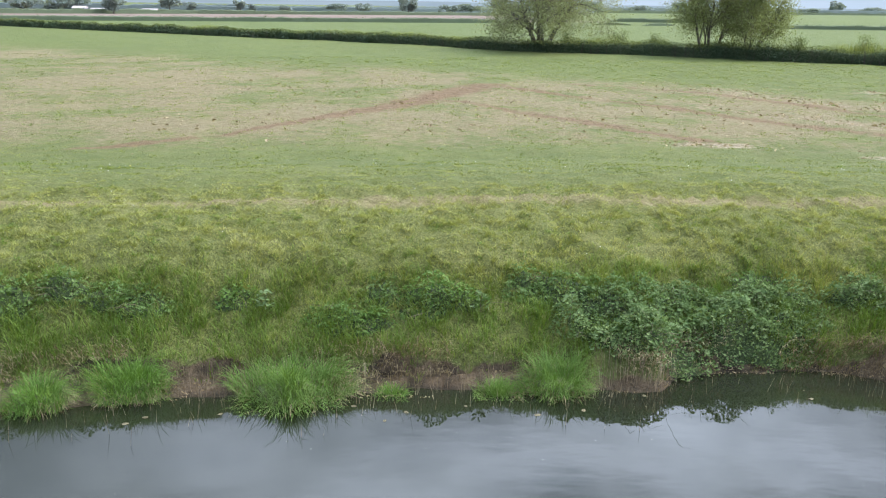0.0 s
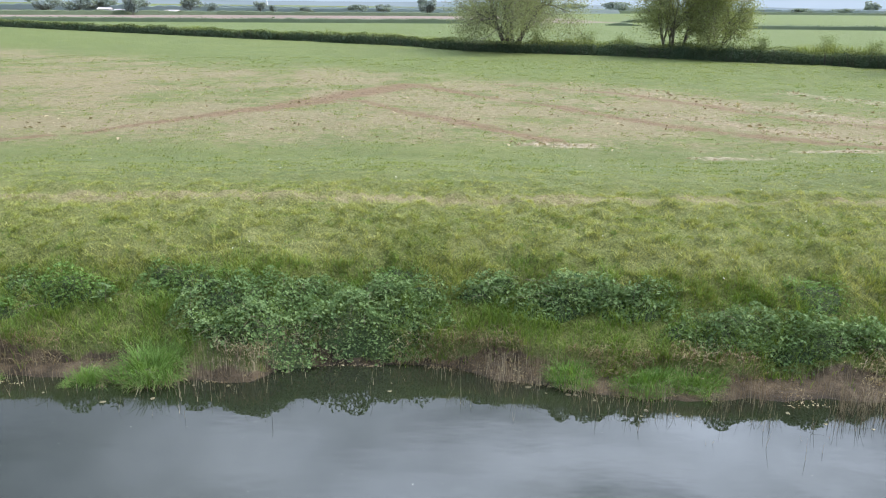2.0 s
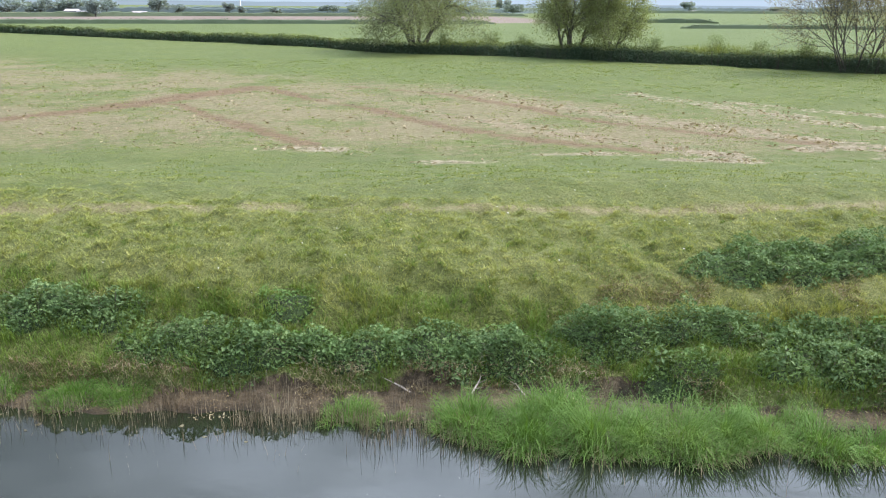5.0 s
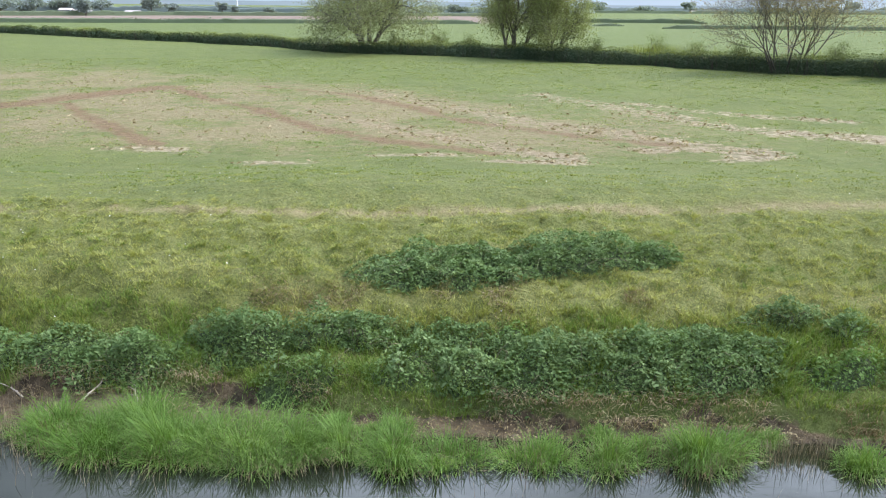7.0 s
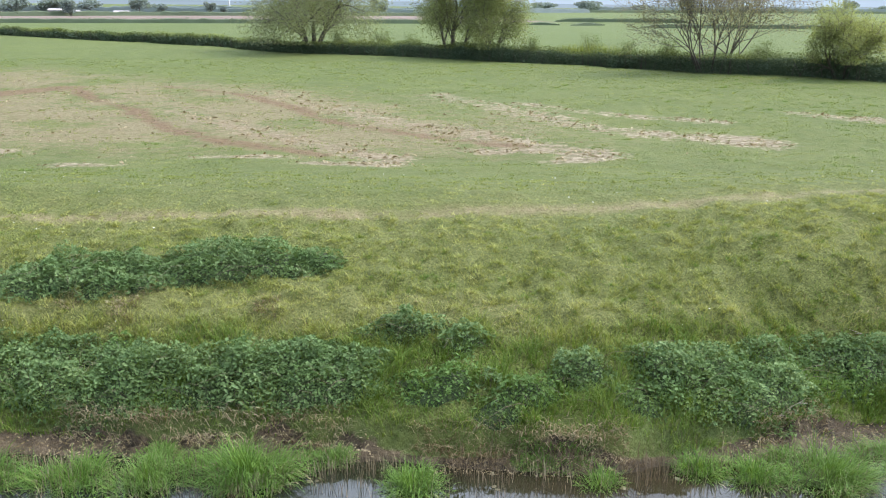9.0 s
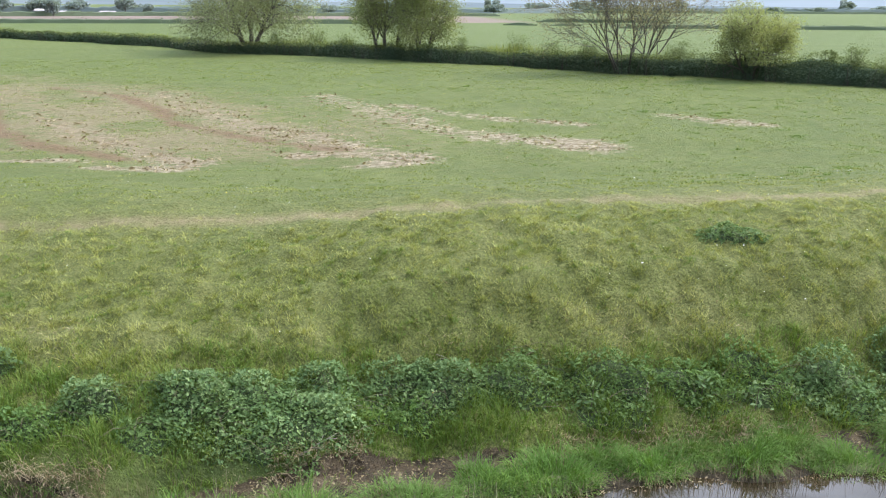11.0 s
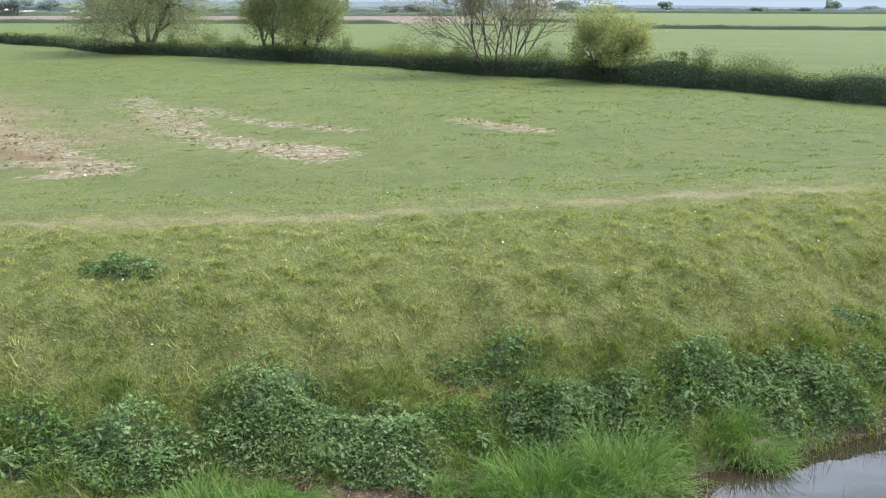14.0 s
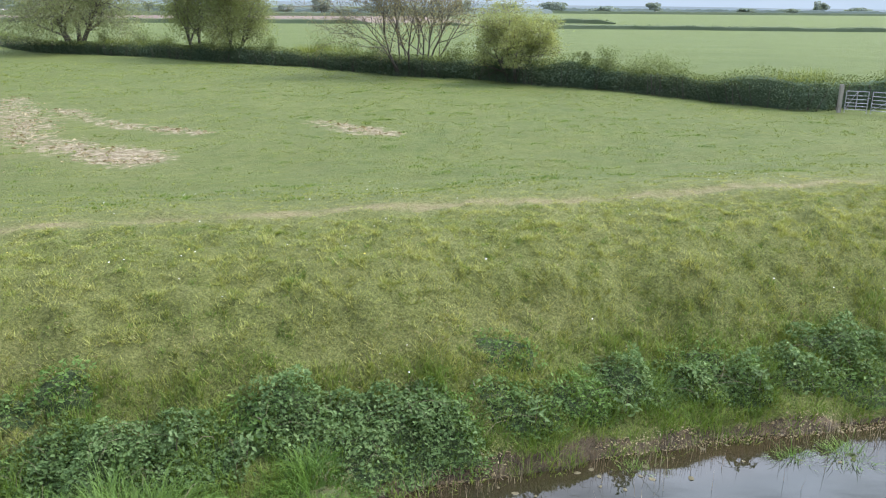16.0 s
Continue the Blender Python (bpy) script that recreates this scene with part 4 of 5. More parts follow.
# ---- growth on the bank ----
def bramble(x, y, rx, ry, h, leaf=None, name="bramble_patch", label="", size=0.041, count=1.6):
    """A low mound of leaves on arching stems."""
    rng = np.random.default_rng(int(x * 131 + y * 17) % 100000)
    rx, ry, h = rx * 1.2, ry * 1.15, h * 0.98
    root = base(name, x, y, label=label or "low dark green bramble patch sprawling on the river bank", category="shrub", group="bank " + name.replace("_patch", "") + " patches")
    o = np.array(root.matrix_basis.translation)
    n = int(rx * ry * 3.14 * 950 * count)
    a, r = rng.uniform(0, 2 * np.pi, n), rng.uniform(0, 1, n) ** 0.62
    edge = 0.55 + 0.85 * fnoise(np.cos(a) * 1.7 + x, np.sin(a) * 1.7 + y, 0.9, 5, 3)
    px, py = x + np.cos(a) * r * rx * edge, y + np.sin(a) * r * ry * edge
    lump = 0.15 + 1.9 * fnoise(px, py, 0.55, 23, 2) ** 1.6
    top = h * (0.1 + 1.05 * (1 - r ** 1.6) ** 0.6) * lump
    v = 1 - rng.uniform(0, 1, n) ** 2.2 * 0.9
    P = np.stack([px, py, ground_z(px, py) + top * v + 0.02], 1)
    # dark mound added under the leaves, its colour standing in for inner shade
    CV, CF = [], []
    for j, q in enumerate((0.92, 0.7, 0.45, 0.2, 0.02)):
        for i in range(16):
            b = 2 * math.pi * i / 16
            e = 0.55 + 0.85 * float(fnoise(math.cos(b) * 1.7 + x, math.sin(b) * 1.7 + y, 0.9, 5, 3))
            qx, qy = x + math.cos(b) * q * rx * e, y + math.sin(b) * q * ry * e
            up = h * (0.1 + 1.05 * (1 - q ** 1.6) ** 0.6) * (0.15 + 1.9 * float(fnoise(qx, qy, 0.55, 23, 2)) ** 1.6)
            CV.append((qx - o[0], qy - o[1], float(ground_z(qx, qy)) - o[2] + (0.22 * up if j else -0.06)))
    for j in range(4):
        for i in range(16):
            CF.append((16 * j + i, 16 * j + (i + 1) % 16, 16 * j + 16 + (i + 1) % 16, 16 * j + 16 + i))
    link("shade_mound", CV, CF, THICKET_SHADE, root, "added dark mound standing in for shade inside the thicket", smooth=True)
    V, F = leaves(P - o, size * rng.choice([0.55, 0.75, 0.95, 1.25], n), rng, 0.35, 1.7)
    link("foliage", V, F, leaf or BRAMBLE, root, stuff=True)
    SV, SF = [], []
    for k in range(int(6 + rx * ry * 5)):
        b, q = rng.uniform(0, 2 * np.pi), math.sqrt(rng.uniform(0, 0.7))
        sx, sy = x + math.cos(b) * q * rx, y + math.sin(b) * q * ry
        p = Vector((sx, sy, float(ground_z(sx, sy)) - 0.03)) - Vector(o)
        w = Vector((float(rng.normal(0, 0.35)), float(rng.normal(-0.1, 0.35)), 0))
        hh = h * float(rng.uniform(0.6, 1.15))
        tube(SV, SF, [p, p + w * 0.3 + Vector((0, 0, hh * 0.7)), p + w * 0.75 + Vector((0, 0, hh)), p + w * 1.2 + Vector((0, 0, hh * 0.75))], [0.005, 0.004, 0.0035, 0.002], 3)
    link("cane_thicket", SV, SF, STEM, root, stuff=True)
    return root


for x, y, rx, ry, h in [(4.2, 15.45, 1.25, 0.75, 0.55), (6.6, 15.75, 1.3, 0.6, 0.5), (5.6, 16.3, 0.9, 0.35, 0.35), (7.0, 16.3, 0.9, 0.3, 0.35), (8.8, 16.4, 0.6, 0.3, 0.35), (10.2, 16.1, 1.1, 0.38, 0.42), (11.6, 16.0, 1.0, 0.36, 0.4),
                        (13.6, 15.3, 1.0, 0.45, 0.45), (14.9, 15.3, 1.0, 0.42, 0.45), (16.7, 15.35, 1.1, 0.38, 0.42), (18.6, 15.4, 1.0, 0.45, 0.42), (19.8, 15.45, 0.9, 0.45, 0.42), (21.6, 15.75, 0.95, 0.5, 0.5), (23.7, 15.85, 1.15, 0.4, 0.48),
                        (25.8, 15.45, 1.0, 0.8, 0.45), (27.2, 15.1, 0.9, 0.62, 0.42), (28.7, 15.1, 1.2, 0.6, 0.45), (30.4, 15.4, 1.3, 0.78, 0.5), (31.9, 16.3, 0.8, 0.3, 0.32), (33.0, 16.0, 0.4, 0.32, 0.3), (35.0, 15.3, 0.5, 0.32, 0.32), (37.4, 15.45, 1.5, 0.68, 0.52)]:
    bramble(x, y, rx, ry, h)
for x, y, rx, ry, h in [(24.6, 17.5, 0.9, 0.6, 0.34), (25.7, 17.75, 1.1, 0.8, 0.4), (26.8, 17.8, 0.9, 0.6, 0.32), (28.0, 18.2, 1.0, 0.65, 0.36), (29.0, 18.35, 0.9, 0.5, 0.3), (29.9, 18.4, 0.6, 0.4, 0.25), (40.2, 16.45, 0.95, 0.5, 0.45), (38.6, 16.0, 0.6, 0.6, 0.4), (46.2, 20.1, 0.62, 0.28, 0.15),
                        (47.3, 17.05, 1.0, 0.5, 0.45), (49.4, 17.6, 1.0, 0.6, 0.55), (50.8, 17.75, 1.1, 0.6, 0.55), (53.5, 18.5, 0.9, 0.6, 0.48), (54.9, 18.85, 1.1, 0.55, 0.48), (57.0, 19.45, 1.1, 0.65, 0.5), (58.5, 19.85, 1.0, 0.6, 0.48), (62.3, 21.45, 0.8, 0.42, 0.4), (63.4, 21.7, 0.7, 0.35, 0.38), (65.2, 22.1, 0.9, 0.35, 0.38), (66.8, 22.7, 1.1, 0.5, 0.4)]:
    bramble(x, y, rx, ry, h)
for x, y, rx, ry, h in [(-8.5, 15.2, 1.2, 0.4, 0.3), (-5.6, 15.4, 0.9, 0.35, 0.28), (-1.3, 15.4, 0.9, 0.32, 0.32), (0.4, 15.9, 0.8, 0.3, 0.28), (2.4, 16.2, 0.9, 0.35, 0.3), (22.9, 14.9, 0.7, 0.35, 0.35), (24.9, 14.9, 0.8, 0.3, 0.32), (32.6, 15.0, 0.8, 0.35, 0.32), (34.2, 14.9, 0.6, 0.3, 0.3), (36.0, 14.9, 0.5, 0.3, 0.3),
                        (39.8, 15.95, 0.7, 0.3, 0.32), (41.8, 16.7, 1.0, 0.45, 0.35), (43.4, 16.8, 0.8, 0.4, 0.32), (44.9, 16.9, 0.9, 0.4, 0.34), (45.9, 17.2, 0.7, 0.4, 0.32), (52.2, 18.4, 0.6, 0.35, 0.32), (56.0, 19.3, 0.6, 0.35, 0.3), (60.2, 20.5, 0.7, 0.4, 0.35), (61.3, 20.9, 0.6, 0.35, 0.32), (64.3, 21.7, 0.6, 0.3, 0.3)]:
    bramble(x, y, rx, ry, h, NETTLE, "nettle_patch", "clump of fresh green nettles among bank grass", 0.040, 1.0)
_rng = np.random.default_rng(77)
for k in range(34):
    x = -10 + 79 * (k + _rng.uniform(0, 1)) / 34
    bramble(x, float(shore(x) + foot(x)) + _rng.uniform(0.5, 1.7), _rng.uniform(0.35, 0.8), _rng.uniform(0.2, 0.4), _rng.uniform(0.16, 0.3), NETTLE, "nettle_patch", "clump of fresh green nettles among bank grass", 0.042, 0.5)


def sedge(x, y, r, h, dead=0.35):
    """A tussock of long arching blades at the water's edge, straw-coloured at its foot."""
    rng = np.random.default_rng(int(x * 211 + y * 19) % 100000)
    z = min(float(ground_z(x, y)), 0.06)
    root = base("sedge_tussock", x, y, max(z, -0.12), label="thick green sedge tussock with straw-coloured foot at the water's edge", category="grass", group="sedge tussocks")
    z0 = root.matrix_basis.translation.z
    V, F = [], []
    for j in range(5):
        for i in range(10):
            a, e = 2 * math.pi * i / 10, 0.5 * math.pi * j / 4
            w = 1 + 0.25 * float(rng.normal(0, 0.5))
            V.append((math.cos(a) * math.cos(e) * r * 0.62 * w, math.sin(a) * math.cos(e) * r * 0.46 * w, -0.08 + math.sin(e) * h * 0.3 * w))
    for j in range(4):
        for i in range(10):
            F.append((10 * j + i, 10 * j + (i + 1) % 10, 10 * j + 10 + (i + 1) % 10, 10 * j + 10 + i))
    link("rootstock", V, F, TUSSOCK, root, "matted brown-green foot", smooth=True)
    for name, material, share in (("green_growth", SEDGE, 1.0), ("dead_growth", STRAW, 0.6 * dead)):
        n = int(1750 * r * (r + 0.5) * share)
        a, q = rng.uniform(0, 2 * np.pi, n), rng.uniform(0, 1, n) ** 0.7
        if name == "dead_growth":
            q = 0.55 + 0.45 * q
        wob = 0.75 + 0.5 * vnoise(np.cos(a) * 2 + x * 3, np.sin(a) * 2, 0.8, 3)
        P = np.stack([np.cos(a) * q * r * 0.88 * wob, np.sin(a) * q * r * 0.62 * wob, np.zeros(n)], 1)
        P[:, 2] = np.minimum(ground_z(P[:, 0] + x, P[:, 1] + y), 0.25) - z0 - 0.03
        hh = 0.98 * h * (rng.uniform(0.5, 1.1, n) + 0.3 * (rng.uniform(0, 1, n) > 0.95)) * (1.1 - 0.5 * q * q) * (0.45 + 1.1 * vnoise(P[:, 0] + x, P[:, 1], 0.28, 8))
        lean = 0.18 + 0.6 * q * rng.uniform(0.4, 1.3, n)
        droop = 0.36 + 0.5 * rng.uniform(0, 1, n)
        if name == "dead_growth":
            hh, droop = hh * 0.75, droop + 0.25
        V, F, m = blades(P, hh, rng.uniform(0.007, 0.013, n), lean, droop, rng, 3, a + rng.normal(0, 1.2 - 0.7 * q, n))
        link(name, V, F, material, root, "" if name == "green_growth" else "bleached dead blades", stuff=True)
    return root


for x, y, r, h in [(-9.2, 13.0, 0.8, 0.75), (-7.6, 13.2, 0.5, 0.7), (-6.5, 13.4, 0.62, 0.8), (-5.1, 13.95, 0.82, 0.95), (-2.3, 13.98, 1.12, 0.98), (2.5, 14.3, 0.72, 0.85), (10.4, 14.6, 0.5, 0.6), (11.7, 14.4, 0.7, 0.5), (12.7, 14.4, 0.6, 0.5),
                   (16.9, 14.0, 0.6, 0.55), (17.6, 13.8, 0.45, 0.42), (19.0, 13.7, 0.8, 0.95), (19.9, 13.35, 0.85, 1.0), (20.4, 13.9, 0.65, 1.1)]:
    sedge(x, y, r, h)
for x, y, r, h in [(21.3, 13.3, 0.95, 1.25), (22.3, 13.25, 1.0, 1.35), (23.1, 13.25, 0.7, 1.1), (24.0, 13.4, 0.5, 1.05), (24.8, 13.2, 0.75, 1.0), (25.6, 13.15, 0.65, 0.9), (27.1, 13.2, 0.75, 0.75), (28.2, 13.2, 0.65, 0.85), (28.8, 13.6, 0.35, 0.6),
                   (29.75, 13.35, 0.75, 1.0), (32.3, 13.25, 0.58, 0.7), (34.4, 14.1, 0.75, 0.4), (35.2, 13.5, 0.35, 0.55), (36.8, 13.9, 0.42, 0.65), (37.6, 13.75, 0.52, 0.8), (38.7, 13.75, 0.8, 0.95), (40.2, 14.3, 0.8, 0.8), (41.2, 14.8, 0.6, 0.5), (42.2, 15.0, 0.8, 0.55), (43.0, 15.5, 0.6, 0.45), (43.8, 15.4, 0.6, 0.55), (44.6, 15.8, 0.6, 0.5), (45.4, 15.7, 0.7, 0.6), (46.2, 16.1, 0.7, 0.6)]:
    sedge(x, y, r, h)
for x, y, r, h in [(47.1, 15.75, 0.75, 0.4), (48.6, 16.3, 1.0, 0.85), (49.5, 16.4, 0.95, 0.85), (53.6, 17.2, 1.0, 1.15), (54.7, 17.6, 1.1, 1.15), (57.1, 18.65, 0.78, 0.9), (62.0, 19.75, 0.5, 0.42), (64.7, 20.2, 0.5, 0.6), (65.7, 20.35, 0.55, 0.7), (69, 21.6, 0.6, 0.5)]:
    sedge(x, y, r, h, 0.12)


_rng = np.random.default_rng(78)
for k in range(30):
    x = float(_rng.choice([_rng.uniform(-9, 3), _rng.uniform(9.5, 16), _rng.uniform(17, 32), _rng.uniform(17, 32), _rng.uniform(36, 47), _rng.uniform(52, 57)]))
    sedge(x, float(shore(x) + edge(x)) - float(_rng.uniform(-0.25, 0.2)), float(_rng.uniform(0.25, 0.45)), float(_rng.uniform(0.3, 0.5)), 0.6)


def build_reeds():
    """Thin dead stems standing in the shallows."""
    rng = np.random.default_rng(31)
    n = 24000
    x = rng.uniform(-9, 68, n)
    s = 0.05 - rng.gamma(1.5, 0.26, n)
    dense = np.interp(x, [-9, -1, 2, 4, 5, 7.5, 9, 10, 12, 15, 18, 30, 33, 40, 41, 57, 60, 64], [0.12, 0.06, 0.06, 0.25, 0.03, 0.02, 0.5, 0.5, 0.4, 0.85, 1, 0.9, 0.4, 0.6, 0.15, 0.2, 0.4, 0.3])
    keep = (rng.uniform(0, 1, n) < dense) & (vnoise(x, s, 0.5, 4) > 0.32)
    x, s = x[keep], s[keep]
    y = shore(x) + edge(x) + s - np.interp(x, [16, 19, 30, 32], [0, 0.2, 0.3, 0])
    # and thickets of dead stems along the foot of the bank
    for a, b, n in ((2.9, 5.2, 420), (8.6, 10.6, 420), (13.5, 19.0, 450), (-4.5, 1.8, 350), (33.0, 37.5, 250)):
        q = rng.uniform(a, b, n)
        x, y = np.concatenate([x, q]), np.concatenate([y, shore(q) + edge(q) + (foot(q) - edge(q) + 0.1) * rng.uniform(0, 1, n)])
    P = np.stack([x, y, np.maximum(ground_z(x, y), -0.25)], 1)
    h = rng.uniform(0.15, 0.45, len(x)) - np.minimum(P[:, 2], 0.0)
    V, F, m = blades(P, h, 0.008, rng.uniform(0.0, 0.35, len(x)), 0.0, rng, 2)
    tagged(link("dead_reeds", V, F, REED), "thin brown dead reed stems standing in the shallows", "reeds", kind="stuff")


build_reeds()


def build_grass():
    """The grass of bank, crest and field, blade by blade, thinner with distance."""
    rng = np.random.default_rng(41)

    def sow(x, y, per, h, width, spread, lean, droop, segs, name, label, tone=0.0, material=GRASS):
        # tone shifts dryness; on the slope it also carries tuft shading
        d = dryness(x, y) + tone
        bare, straw, mud, path, poor = cover(x, y)
        keep = rng.uniform(0, 1, len(x)) > np.maximum.reduce([0.9 * bare, 0.75 * straw, 0.97 * ramp(mud, 0.72, 0.95) * (1 - 0.35 * ramp(x, 54, 58)), 0.7 * path, 0.4 * poor])
        x, y, h, d = x[keep], y[keep], h[keep], d[keep]
        X = np.repeat(x, per) + rng.normal(0, spread, len(x) * per)
        Y = np.repeat(y, per) + rng.normal(0, spread, len(x) * per)
        P = np.stack([X, Y, ground_z(X, Y) - 0.01], 1)
        n = len(P)
        hh = np.repeat(h, per) * rng.uniform(0.55, 1.2, n)
        toward = np.arctan2(Y - np.repeat(y, per), X - np.repeat(x, per)) + rng.normal(0, 0.6, n)
        V, F, m = blades(P, hh, width * rng.uniform(0.7, 1.3, n), lean * rng.uniform(0.3, 1.5, n), droop * rng.uniform(0.3, 1.4, n), rng, segs, toward)
        dd = np.clip(np.repeat(d + rng.normal(0, 0.08, len(x)), per) + rng.normal(0, 0.1, n), 0, 1)
        tagged(link(name, V, F, material, attrs=dict(dry=np.repeat(dd, m))), label, "grass", kind="stuff")

    def tufted(x, s, h, tone):
        """Higher and yellower on the tops of the tufts, whose shading goes into the tone."""
        top = hummock(x, shore(x) + s)
        return h * (0.45 + 1.25 * top), tone + 0.03 + 0.7 * (top - 0.42)

    def tussocks(n, s0, s1, tufts, radius):
        """Places of tufts gathered in tussocks, with how central each is and its tussock's own tone and height."""
        cx, cs = rng.uniform(-13, 72, n), rng.uniform(s0, s1, n)
        size = rng.uniform(0.6, 1.5, n)
        rr = np.repeat(radius * size, tufts) * np.sqrt(rng.uniform(0, 1, n * tufts))
        a = rng.uniform(0, 2 * np.pi, n * tufts)
        x = np.repeat(cx, tufts) + np.cos(a) * rr
        s = np.repeat(cs, tufts) + np.sin(a) * rr * 0.8
        mid = 1 - rr / (np.repeat(radius * size, tufts) + 1e-6)
        return x, s, mid, np.repeat(rng.normal(-0.05, 0.26, n) + 0.55 * (rng.uniform(0, 1, n) < 0.14), tufts), np.repeat(size, tufts)

    n = 32000
    x, s = rng.uniform(-13, 72, n), rng.uniform(0.0, 2.2, n)
    y = shore(x) + s
    clump = fnoise(x, y, 0.45, 83, 2)
    h = np.interp(s, [0.0, 0.8, 2.0], [0.2, 0.32, 0.2]) * (0.3 + 1.4 * clump)
    keep = rng.uniform(0, 1, n) < 0.4 + 0.6 * ramp(clump, 0.34, 0.6)
    sow(x[keep], y[keep], 5, h[keep], 0.014, 0.05, 0.75, 0.32, 2, "bank_grass", "long lush green grass along the foot of the river bank", 0.0, LUSH)
    n = 44000
    x, s = rng.uniform(-13, 72, n), rng.uniform(1.2, 12, n)
    keep = rng.uniform(0, 1, n) < 1 - ramp(s + 2 * (fnoise(x, s, 3, 19, 3) - 0.5), 5.2, 11)
    x, s = x[keep], s[keep]
    h, tone = tufted(x, s, np.interp(s, [1.2, 2, 4, 6, 9], [0.09, 0.072, 0.06, 0.045, 0.03]) * rng.uniform(0.5, 1.5, len(x)), rng.normal(-0.03, 0.1, len(x)))
    sow(x, shore(x) + s, 9, h, 0.014, 0.06, 1.0, 0.25, 1, "slope_turf", "short green and yellow turf on the bank slope", tone)
    x, s, mid, tone, size = tussocks(6600, 1.3, 6.6, 10, 0.165)
    h = np.interp(s, [1.3, 2, 3.2, 5, 6.2], [0.18, 0.165, 0.14, 0.115, 0.08]) * (0.2 + 1.1 * mid) * size
    # lighter centres and darker rims: tussock shading put into the tone
    sow(x, shore(x) + s, 6, h, 0.016, 0.03, 0.8, 0.3, 1, "slope_tussocks", "uneven tufted green and yellowing grass on the bank slope", 0.6 * tone + 0.45 * (mid - 0.35))
    # dark green tufts sown to stand in for shaded gaps between tussocks
    x, s, mid, tone, size = tussocks(2300, 1.5, 6.5, 7, 0.12)
    h = np.interp(s, [1.5, 3, 6], [0.11, 0.085, 0.06]) * (0.4 + 0.8 * mid) * size
    sow(x, shore(x) + s, 6, h, 0.016, 0.03, 0.9, 0.25, 1, "gap_tussocks", "small darker green tufts standing in for shaded gaps on the bank slope", tone - 0.35, LUSH)
    x, s, mid, tone, size = tussocks(2400, 5.0, 14, 8, 0.12)
    keep = rng.uniform(0, 1, len(x)) < 1 - ramp(s + 6 * (fnoise(x, s, 3, 19, 3) - 0.5), 6.5, 16.5)
    x, s, mid, tone, size = x[keep], s[keep], mid[keep], tone[keep], size[keep]
    h = np.interp(s, [5, 8, 13], [0.06, 0.045, 0.04]) * (0.55 + 0.6 * mid) * size
    sow(x, shore(x) + s, 6, h, 0.015, 0.04, 1.0, 0.2, 1, "crest_grass", "short tufted yellow-green grass on the crest of the bank", tone)
    n = 1000
    x, y = rng.uniform(-20, 95, n), rng.uniform(24, 75, n)
    keep = (y < hedge_y(x) - 2) & (y > shore(x) + 9) & (rng.uniform(0, 1, n) < 0.15 + 0.85 * ramp(x, 35, 62)) & (fnoise(x, y, 6, 17, 3) > 0.42)
    x, y = np.repeat(x[keep], 9), np.repeat(y[keep], 9)
    x, y = x + rng.normal(0, 0.26, len(x)), y + rng.normal(0, 0.16, len(x))
    sow(x, y, 8, rng.uniform(0.05, 0.13, len(x)), 0.025, 0.06, 0.8, 0.2, 1, "rough_tussocks", "darker rough grass tussocks left ungrazed in the pasture", -0.45, LUSH)
    n = 60000
    x, q = rng.uniform(-45, 105, n), rng.uniform(0, 1, n) ** 1.35
    y = shore(np.clip(x, -20, 75)) + 8.5 + q * 70
    keep = (y < hedge_y(x) - 0.5) & (rng.uniform(0, 1, n) < ramp(fnoise(x, y, 1.6, 91, 3), 0.32, 0.62))
    x, y = x[keep], y[keep]
    h = np.interp(y, [20, 40, 90], [0.055, 0.07, 0.1]) * rng.uniform(0.6, 1.5, len(x))
    sow(x, y, 6, h, 0.04, 0.10, 0.8, 0.3, 1, "field_grass", "short grazed tufts of pasture grass", rng.normal(-0.32, 0.15, len(x)))


build_grass()


def build_litter():
    """Dead leaves and bits of stem strewn along the muddy edge."""
    rng = np.random.default_rng(45)
    n = 18000
    x = rng.uniform(-10, 69, n)
    s = edge(x) - 0.15 + (foot(x) - edge(x) + 0.3) * rng.uniform(0, 1, n)
    keep = vnoise(x, s, 0.9, 12) > 0.45
    x, y = x[keep], shore(x[keep]) + s[keep]
    P = np.stack([x, y, np.maximum(ground_z(x, y), 0.0) + 0.012], 1)
    V, F = leaves(P, rng.uniform(0.010, 0.028, len(x)), rng, 1.0, 2.6, 0.08)
    tagged(link("bank_litter", V, F, STRAW), "dead leaves and bits of stem strewn along the muddy edge", "litter", kind="stuff")


build_litter()


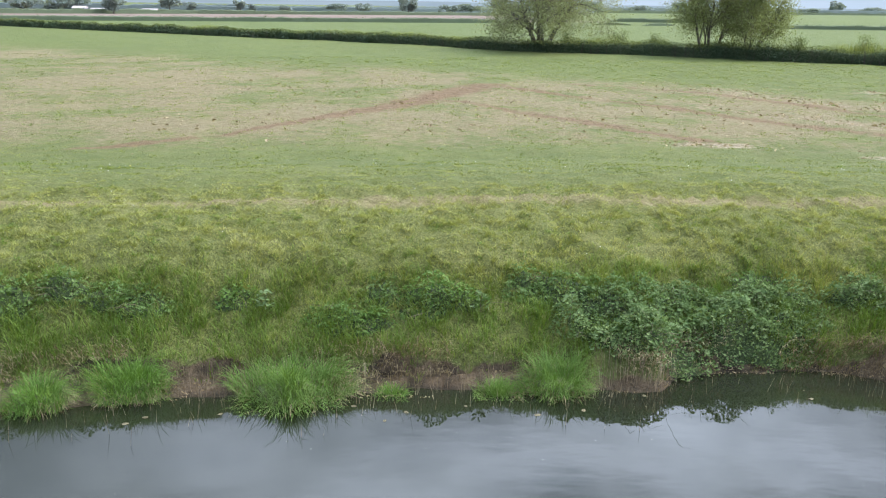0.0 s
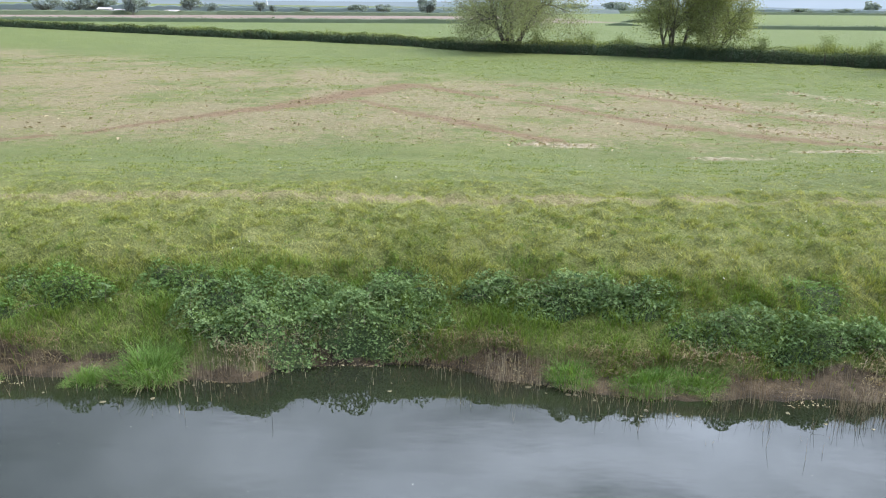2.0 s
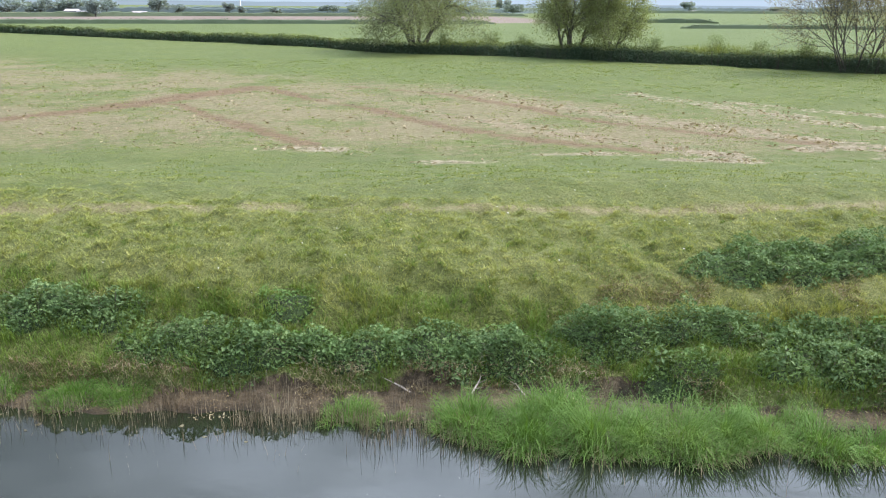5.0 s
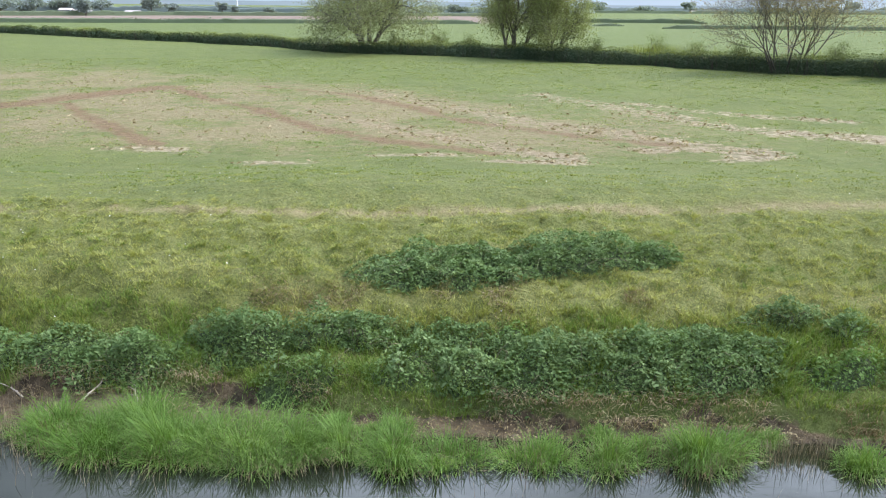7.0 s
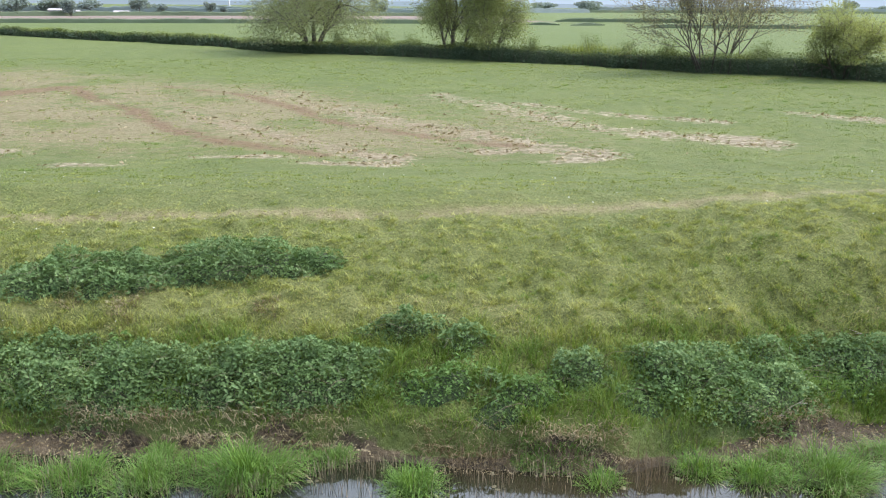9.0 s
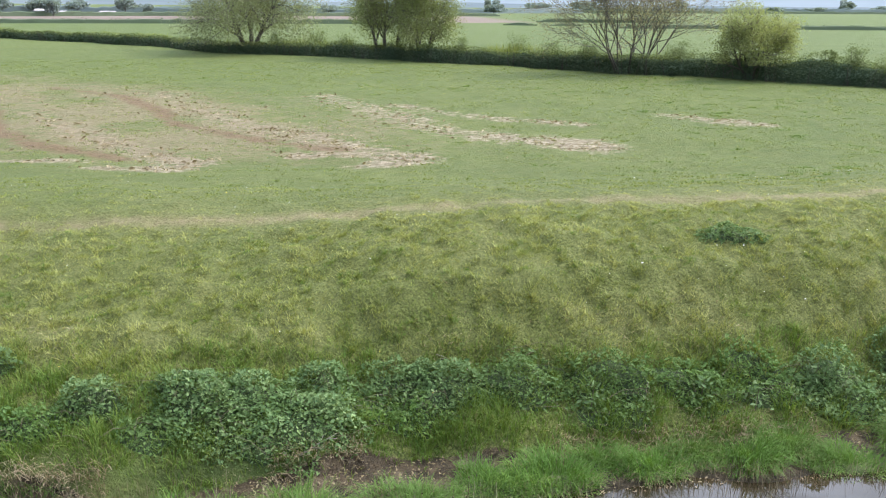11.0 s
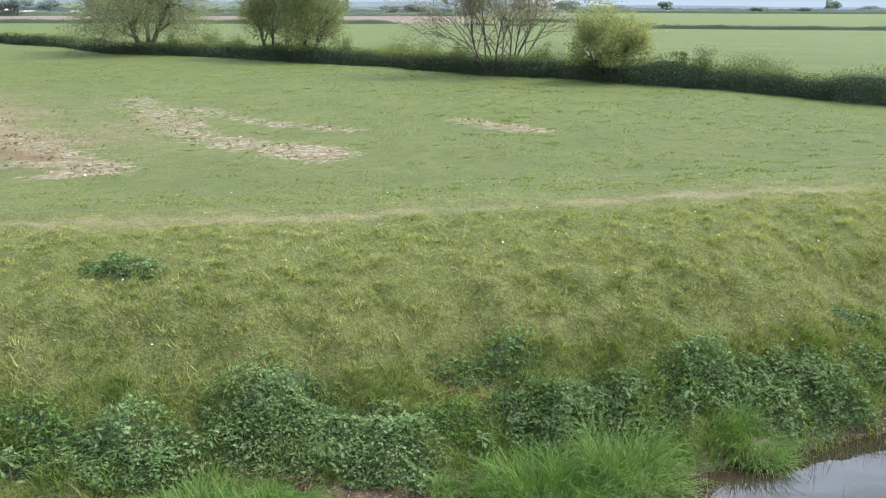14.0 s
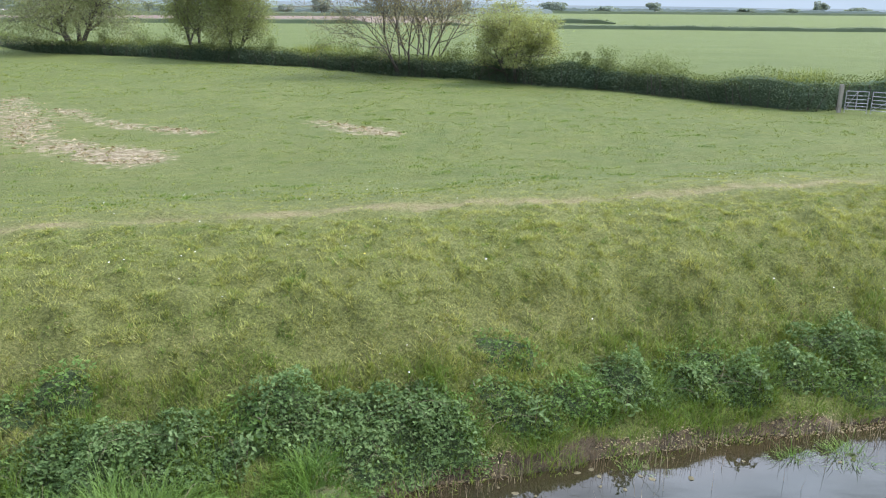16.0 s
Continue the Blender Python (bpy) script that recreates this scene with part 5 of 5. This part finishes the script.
def build_dead_grass():
    """Bleached grass hanging over the muddy foot of the bank."""
    rng = np.random.default_rng(46)
    n = 24000
    x = rng.uniform(-11, 70, n)
    s = foot(x) + rng.normal(0.12, 0.14, n)
    keep = vnoise(x, s * 0, 1.1, 33) > np.interp(x, [2, 4, 16, 20, 40, 46, 52, 55], [0.45, 0.2, 0.25, 0.5, 0.5, 0.6, 0.7, 0.82])
    x, s = x[keep], s[keep]
    # withered growth above the brambles
    x = np.concatenate([x, rng.uniform(20.5, 29.5, 6500), rng.uniform(29, 67, 2600)])
    s = np.concatenate([s, rng.normal(2.45, 0.3, 6500), rng.normal(2.3, 0.35, 2600)])
    keep = (s < 1.25) | (fnoise(x, s, 1.3, 35, 3) > 0.47)
    x, y = x[keep], shore(x[keep]) + s[keep]
    P = np.stack([x, y, ground_z(x, y) - 0.01], 1)
    P = P[P[:, 2] > -0.05]
    n = len(P)
    high = P[:, 2] > 0.9
    V, F, m = blades(P, np.where(high, 0.45, 1.0) * rng.uniform(0.10, 0.36, n), 0.012, np.where(high, 1.5, 1.0) * rng.uniform(0.4, 1.3, n), rng.uniform(0.2, 0.7, n), rng, 2, rng.normal(-1.57, 0.9, n))
    tagged(link("dead_grass", V, F, STRAW), "bleached dead grass along the muddy waterline and above the brambles", "grass", kind="stuff")


build_dead_grass()


def build_trampled():
    """Straw and clods lying about the trodden lines of the field."""
    rng = np.random.default_rng(47)
    n = 60000
    x, y = rng.uniform(-14, 60, n), rng.uniform(31, 66, n)
    bare, straw, mud, path, poor = cover(x, y)
    clot = fnoise(x, y, 0.8, 37, 3)
    for name, material, share, lo, hi, label, category in (
            ("trampled_straw", STRAW, straw + 0.12 * poor, 0.05, 0.16, "scraps of pale trampled straw on the pasture", "straw"),
            ("soil_clods", CLOD, 0.2 * bare + 0.05 * straw + 0.01 * poor, 0.03, 0.08, "dark trodden clods of soil along the cattle tracks", "soil")):
        keep = rng.uniform(0, 1, n) < 0.55 * share * ramp(clot, 0.38, 0.62)
        P = np.stack([x[keep], y[keep], ground_z(x[keep], y[keep]) + 0.02], 1)
        V, F = leaves(P, rng.uniform(lo, hi, len(P)), rng, 1.0, 1.8, 0.3)
        tagged(link(name, V, F, material), label, category, kind="stuff")


build_trampled()


def build_flowers():
    """Daisies and dandelions in the turf, too many to count."""
    rng = np.random.default_rng(51)
    for name, material, n, label in (("daisies", PETAL, 1100, "scattered small white daisies in the bank turf"), ("dandelions", YELLOW, 260, "scattered yellow dandelion heads in the bank turf")):
        x, s = rng.uniform(-12, 71, n), rng.uniform(1.2, 16, n)
        keep = vnoise(x, s, 3.0, 7) > 0.42
        x, y = x[keep], shore(x[keep]) + s[keep]
        P = np.stack([x, y, ground_z(x, y) + rng.uniform(0.06, 0.14, len(x))], 1)
        V, F = leaves(P, rng.uniform(0.018, 0.034, len(x)), rng, 1.5, 1.0, 0.0)
        tagged(link(name, V, F, material), label, "flowers", kind="stuff")


build_flowers()


def dock(x, y, h, seed):
    """A pale broad-leaved weed: a rosette and a leafy stalk."""
    rng = np.random.default_rng(seed)
    root = base("dock_plant", x, y, label="pale green broad-leaved dock growing in the bank grass", category="weed", group="bank docks")
    n = 46
    a, v = rng.uniform(0, 2 * np.pi, n), rng.uniform(0, 1, n)
    r = (0.26 - 0.18 * v) * rng.uniform(0.5, 1.2, n)
    V, F = leaves(np.stack([np.cos(a) * r, np.sin(a) * r, 0.08 + v * h], 1), 0.052, rng, 0.4, 2.3)
    link("rosette", V, F, DOCK, root, stuff=True)
    SV, SF = [], []
    tube(SV, SF, [Vector((0, 0, -0.03)), Vector((0.01, 0, h * 0.6)), Vector((0.03, 0.01, h * 1.1))], [0.01, 0.008, 0.004], 4)
    link("stalk", SV, SF, STEM, root)


for k, (x, y, h) in enumerate([(1.15, 15.7, 0.35), (2.9, 15.6, 0.4), (11.7, 16.0, 0.45), (12.0, 16.1, 0.4), (18.8, 14.9, 0.3), (22.5, 15.1, 0.4), (24.7, 14.9, 0.45), (25.6, 14.9, 0.4), (29.2, 14.7, 0.3), (33.5, 15.0, 0.3),
                               (44.9, 16.7, 0.4), (45.8, 16.6, 0.45), (47.0, 17.2, 0.4), (50.4, 17.3, 0.4), (52.6, 18.0, 0.35), (55.0, 18.8, 0.4), (56.0, 18.9, 0.35), (60.4, 20.3, 0.5), (62.0, 20.9, 0.4), (64.5, 21.6, 0.45), (-3.0, 15.6, 0.3), (43.0, 16.4, 0.4), (53.9, 18.2, 0.35)]):
    dock(x, y, h, 900 + k)


def dead_branch(x, y, length, turn, seed):
    rnd = random.Random(seed)
    root = base("dead_branch", x, y, turn=turn, label="bleached bare dead branch lying on the bank", category="branch", group="dead branches")
    V, F = [], []
    p, d, pts = Vector((0, 0, 0.0)), Vector((1, 0, 0.35)), []
    for k in range(6):
        pts.append(p.copy())
        d = (d + Vector((rnd.gauss(0, 0.12), rnd.gauss(0, 0.15), rnd.gauss(0, 0.12)))).normalized()
        p = p + d * length / 5
    tube(V, F, pts, [0.02, 0.017, 0.014, 0.011, 0.008, 0.004], 5)
    for k in (1, 2, 3, 4):
        e = Vector((0.6, rnd.choice((-1, 1)) * 0.7, rnd.uniform(0, 0.6))) * length * 0.22
        tube(V, F, [pts[k], pts[k] + e * 0.6, pts[k] + e], [0.01, 0.007, 0.003], 4)
    link("wood", V, F, TWIG, root)


for k, (x, y, l, a) in enumerate([(17.9, 14.75, 1.0, 150), (19.0, 14.7, 0.8, 40), (20.0, 14.75, 0.7, 120), (46.6, 16.9, 1.0, 60), (60.0, 20.9, 0.9, 130), (59.4, 20.7, 0.7, 100), (41.0, 16.9, 0.8, 140), (38.3, 15.0, 0.7, 30)]):
    dead_branch(x, y, l, a, 70 + k)


def floating_leaves():
    """Dead leaves and pads lying on the water by the bank."""
    rng = np.random.default_rng(61)
    bm = bmesh.new()
    ring = [bm.verts.new((0.5 * math.cos(a) * (1 + 0.12 * math.sin(3 * a)), 0.36 * math.sin(a), 0.004 * math.cos(2 * a))) for a in np.linspace(0.25, 2 * math.pi - 0.05, 11)]
    mid = bm.verts.new((0, 0, 0.006))
    for p, q in zip(ring, ring[1:]):
        bm.faces.new((mid, p, q))
    me = bpy.data.meshes.new("floating_leaf")
    bm.to_mesh(me)
    bm.free()
    me.materials.append(PAD)
    for k in range(80):
        x = float(rng.choice([rng.uniform(-5, 16), rng.uniform(-5, 16), rng.uniform(29, 40), rng.uniform(59, 67)]))
        y = float(shore(x) + edge(x)) - float(rng.gamma(1.5, 0.35)) - 0.05
        if float(ground_z(x, y)) > -0.02:
            continue
        ob = new("floating_leaf", me)
        ob.matrix_basis = pose(x, y, 0.006, 0, 0, float(rng.uniform(0, 360))) @ Matrix.Diagonal((*([float(rng.uniform(0.05, 0.13))] * 2), 1, 1))
        tagged(ob, "yellowish floating leaf on still river water", "leaf", "floating leaves")


floating_leaves()
